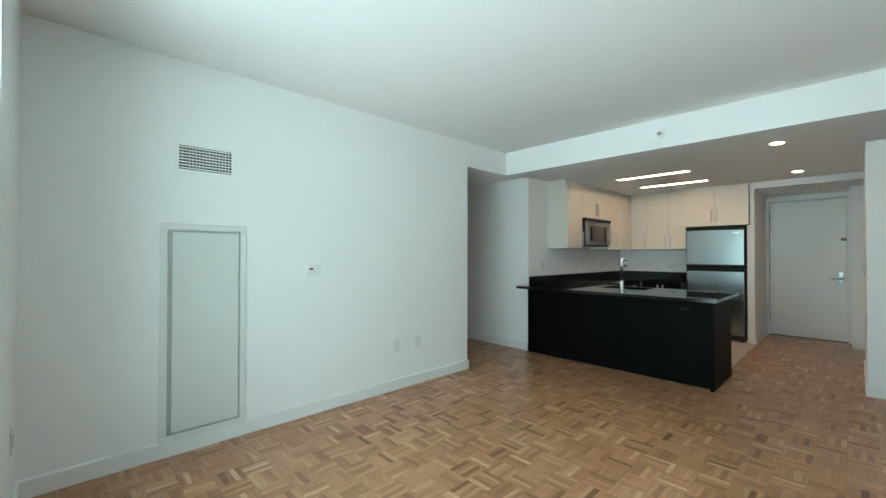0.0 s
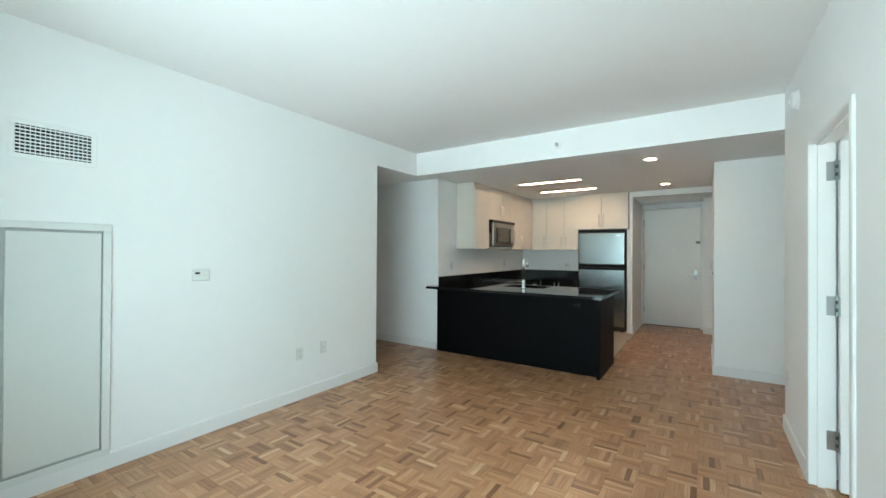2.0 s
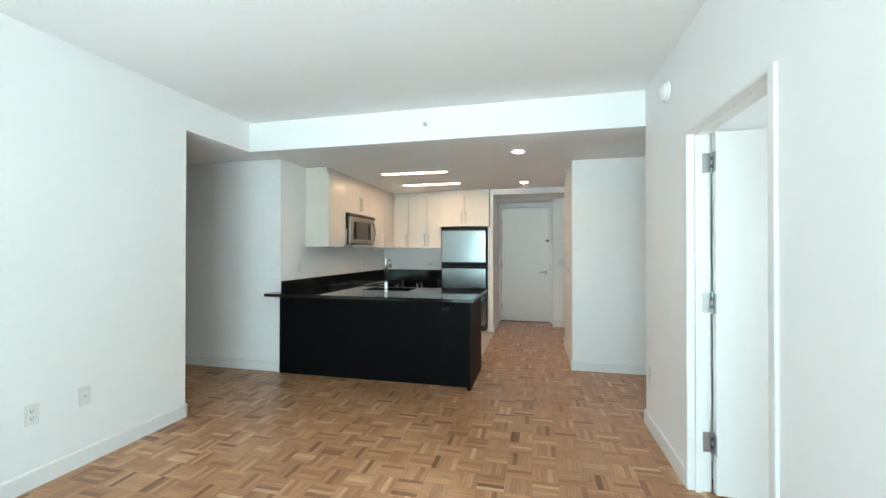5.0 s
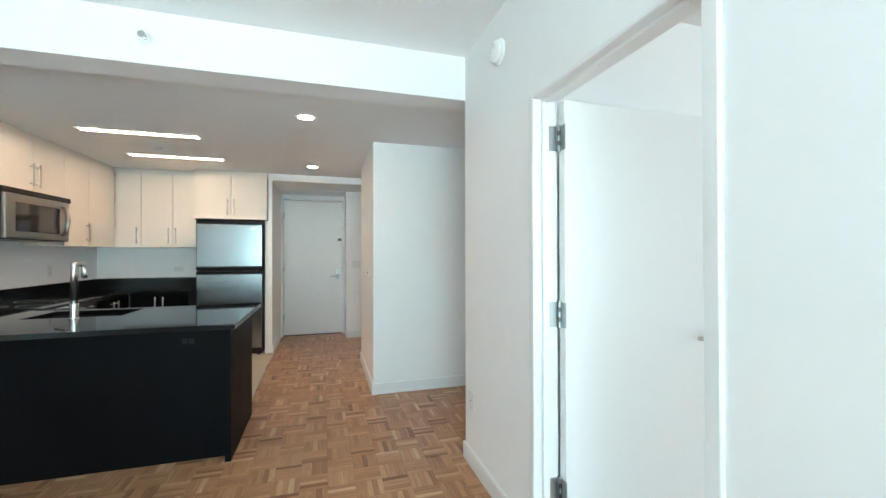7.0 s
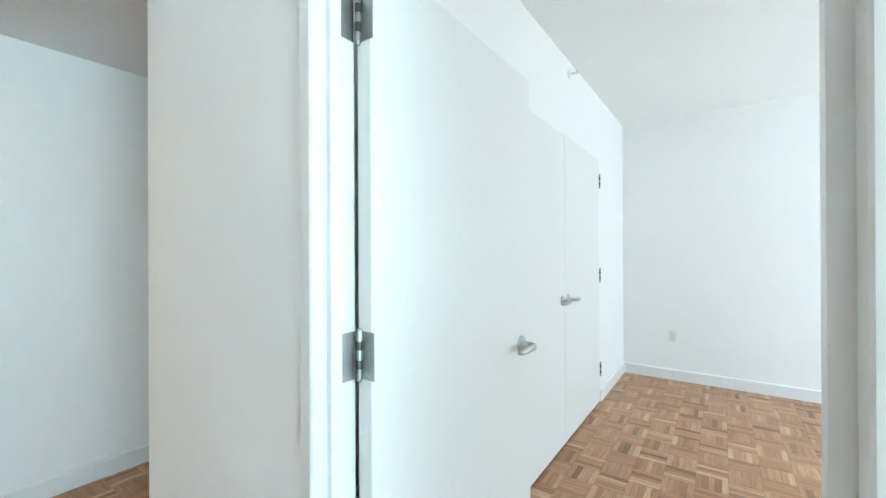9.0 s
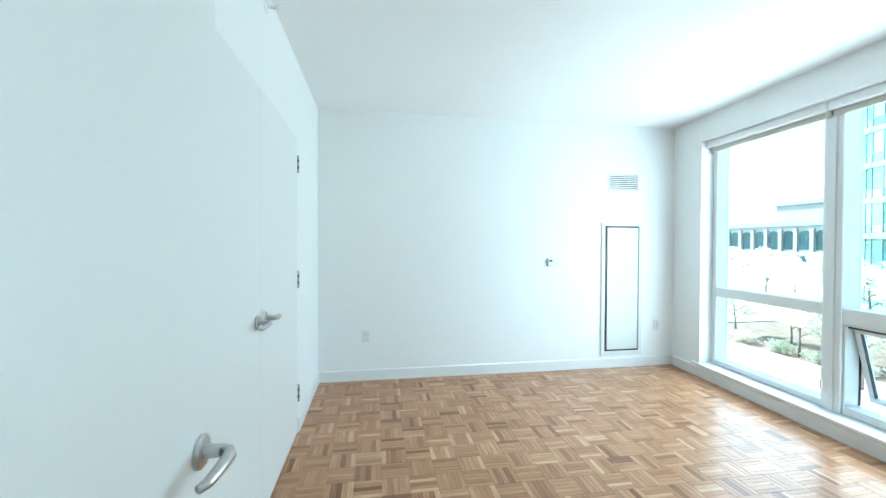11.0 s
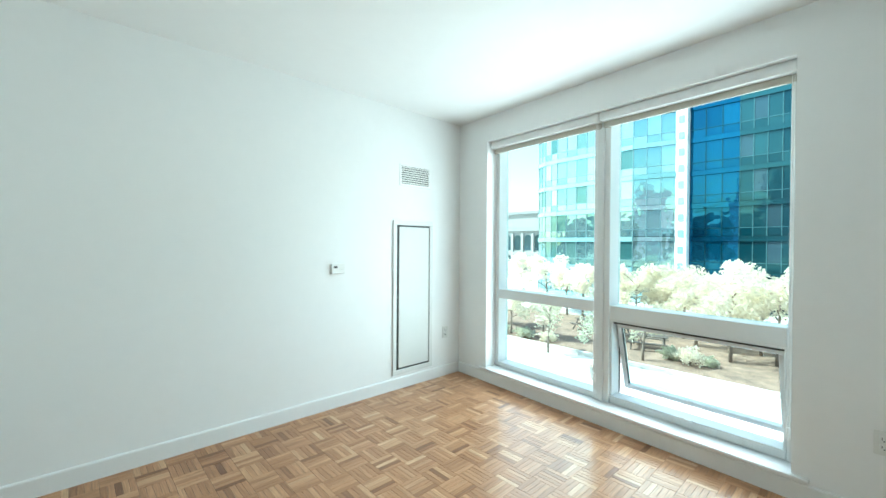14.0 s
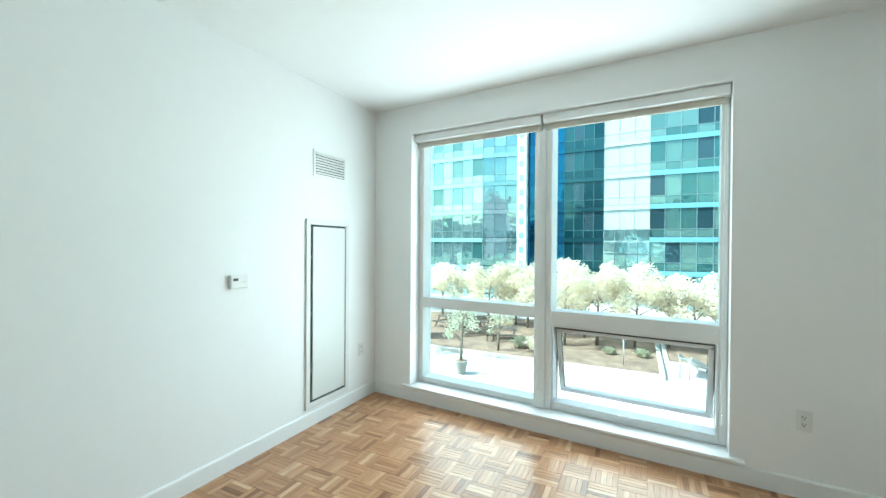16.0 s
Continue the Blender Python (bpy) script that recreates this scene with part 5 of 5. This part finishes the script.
# pale arcaded building farther off
ab = thing("arcaded_building", pose(0, 0, 0), "pale stone building with a row of tall arched windows", "building")
AY = -60.0
box_part("storey", ab, LIMESTONE, 40.0, 78.0, AY - 14, AY, GZ, 4.2)
box_part("roof_cornice", ab, GREYMETAL, 39.8, 78.2, AY - 14, AY + 0.4, 4.2, 4.9)
box_part("penthouse", ab, LIMESTONE, 40.0, 56.0, AY - 12, AY - 2, 4.9, 7.6)
box_part("penthouse_roof", ab, GREYMETAL, 39.6, 56.5, AY - 12.4, AY - 1.6, 7.6, 8.1)
box_part("string_course", ab, LIMESTONE, 39.9, 78.1, AY, AY + 0.35, -0.3, 0.25)


def arched_mesh(w, h, material):
    bm = bmesh.new()
    n = 10
    front = [(-w / 2, 0), (w / 2, 0)] + [(w / 2 * math.cos(math.pi * k / n), h - w * 0.32 + w * 0.32 * math.sin(math.pi * k / n)) for k in range(n + 1)]
    a = [bm.verts.new((x, 0.06, z)) for x, z in front]
    b = [bm.verts.new((x, 0.0, z)) for x, z in front]
    bm.faces.new(a)
    for k in range(len(front)):
        bm.faces.new((a[k], a[(k + 1) % len(front)], b[(k + 1) % len(front)], b[k]))
    return mesh_of("arched_window", bm, material)


arch, low = arched_mesh(1.5, 2.9, GLASS_K), shared_box("lower_window", 1.5, 0.06, 1.9, GLASS_K)
for k in range(15):
    x = 43.0 + 2.33 * k
    w = new("arched_window", arch)
    w.parent, w.matrix_basis = ab, pose(x, AY, 0.55)
    w = new("lower_window", low)
    w.parent, w.matrix_basis = ab, pose(x, AY, -2.4)
    box_part("pilaster", ab, LIMESTONE, x + 0.9, x + 1.42, AY, AY + 0.3, GZ, 3.7)


# ---- floors, last ----
SQ, NS = 0.155, 5
STRIP = SQ / NS
REGIONS = ((-3.32, 0.41, 0.05, 5.62), (-5.3, -3.32, 3.62, 5.0), (-1.13, 1.9, 5.62, 8.93), (0.41, 1.9, 4.40, 5.62), (0.41, 4.5, -0.17, 3.75))
KITCHEN = (-3.26, -1.13, 5.62, 8.42)


def strip_into(verts, faces, uvs, x0, x1, y0, y1, along_x, z, seed, tilt=0.0):
    """One wooden finger: a flat top with eased edges, and its sides."""
    g, e = 0.00045, 0.0008
    x0, x1, y0, y1 = x0 + g, x1 - g, y0 + g, y1 - g
    n = len(verts)
    lo = ((x0, y0), (x1, y0), (x1, y1), (x0, y1))
    hi = ((x0 + e, y0 + e), (x1 - e, y0 + e), (x1 - e, y1 - e), (x0 + e, y1 - e))
    lift = [(-tilt, -tilt, tilt, tilt), (-tilt, tilt, tilt, -tilt)][0 if along_x else 1]
    verts += [(*p, -0.007) for p in lo] + [(*p, z - e + q) for p, q in zip(lo, lift)] + [(*p, z + q) for p, q in zip(hi, lift)]
    for k in range(4):
        q = (k + 1) % 4
        faces.append((n + k, n + q, n + 4 + q, n + 4 + k))
        faces.append((n + 4 + k, n + 4 + q, n + 8 + q, n + 8 + k))
    faces.append((n + 8, n + 9, n + 10, n + 11))
    for f in faces[-9:]:
        for i in f:
            x, y = verts[i][0], verts[i][1]
            uvs.append((x + seed, y) if along_x else (y + seed, x))


def mesh_from(name, verts, faces, uvs, material):
    me = bpy.data.meshes.new(name)
    me.from_pydata(verts, [], faces)
    layer = me.uv_layers.new(name="UVMap")
    layer.data.foreach_set("uv", np.array(uvs, dtype=np.float32).ravel())
    me.materials.append(material)
    return me


def parquet(name, regions, single, label):
    """A floor slab with its parquet: the strips in the stretch 'single' are pieces of their own, the rest is joined."""
    boxes = [(a, b, c, d, -0.12, -0.005) for a, b, c, d in regions]
    slab = structure(name, boxes, SUBFLOOR, label, "floor")
    kept = {}
    for ax in (True, False):
        v, f, u = [], [], []
        w, h = (SQ / 2, STRIP / 2) if ax else (STRIP / 2, SQ / 2)
        strip_into(v, f, u, -w, w, -h, h, ax, 0.0, 0.0)
        kept[ax] = mesh_from("strip", v, f, u, PARQUET)
    rng = random.Random(5)
    v, f, u = [], [], []
    x0, x1 = min(r[0] for r in regions), max(r[1] for r in regions)
    y0, y1 = min(r[2] for r in regions), max(r[3] for r in regions)
    for i in range(int(math.floor(x0 / SQ)), int(math.ceil(x1 / SQ))):
        for j in range(int(math.floor(y0 / SQ)), int(math.ceil(y1 / SQ))):
            cx, cy = (i + 0.5) * SQ, (j + 0.5) * SQ
            for k in range(NS):
                ax = (i + j) % 2 == 0
                a = (i * SQ, (i + 1) * SQ, j * SQ + k * STRIP, j * SQ + (k + 1) * STRIP) if ax else (i * SQ + k * STRIP, i * SQ + (k + 1) * STRIP, j * SQ, (j + 1) * SQ)
                mx, my = (a[0] + a[1]) / 2, (a[2] + a[3]) / 2
                dz, tip = rng.uniform(-0.0004, 0.0002), rng.gauss(0, 0.24)
                if single[0] < cx < single[1] and single[2] < cy < single[3]:
                    p = new("strip", kept[ax])
                    p.parent, p.matrix_basis = slab, pose(mx, my, dz, *((tip, 0, 0) if ax else (0, -tip, 0)))
                    continue
                if any(r[0] < a[1] and a[0] < r[1] and r[2] < my < r[3] for r in regions):
                    left = KITCHEN[1] + 0.006 if my > KITCHEN[2] and mx < 0.2 else -9.0
                    q = (max(a[0], left), a[1], a[2], a[3])
                    if q[1] - q[0] > 0.003:
                        strip_into(v, f, u, *q, ax, dz, rng.random() * 9, STRIP / 2 * radians(tip))
    rest = new("strips", mesh_from("strips", v, f, u, PARQUET))
    rest.parent = slab
    rest["kind"] = "stuff"
    return slab


parquet("floor", REGIONS[:4], (-1.24, 0.0, 2.635, 3.72), "varnished oak finger-parquet floor in a basket-weave pattern")
parquet("floor_bedroom", REGIONS[4:], (2.48, 3.72, 0.93, 2.015), "varnished oak finger-parquet bedroom floor in a basket-weave pattern")
fk = structure("floor_kitchen", [(*KITCHEN, -0.12, -0.004)], GROUT, "beige tiled kitchen floor", "floor")
tile_mesh = shared_box("tile", 0.302, 0.302, 0.008, TILE)
for i in range(7):
    for j in range(9):
        if 0.305 * j + 0.302 < KITCHEN[3] - KITCHEN[2] + 0.2:
            p = new("tile", tile_mesh)
            p.parent, p.matrix_basis = fk, pose(KITCHEN[1] - 0.154 - 0.305 * i, KITCHEN[2] + 0.002 + 0.305 * j, -0.0075)
structure("trim_floor_strip", [(-1.135, -1.125, 5.62, 8.42, -0.004, 0.003)], NICKEL, "thin metal strip between parquet and tiles", "floor trim")
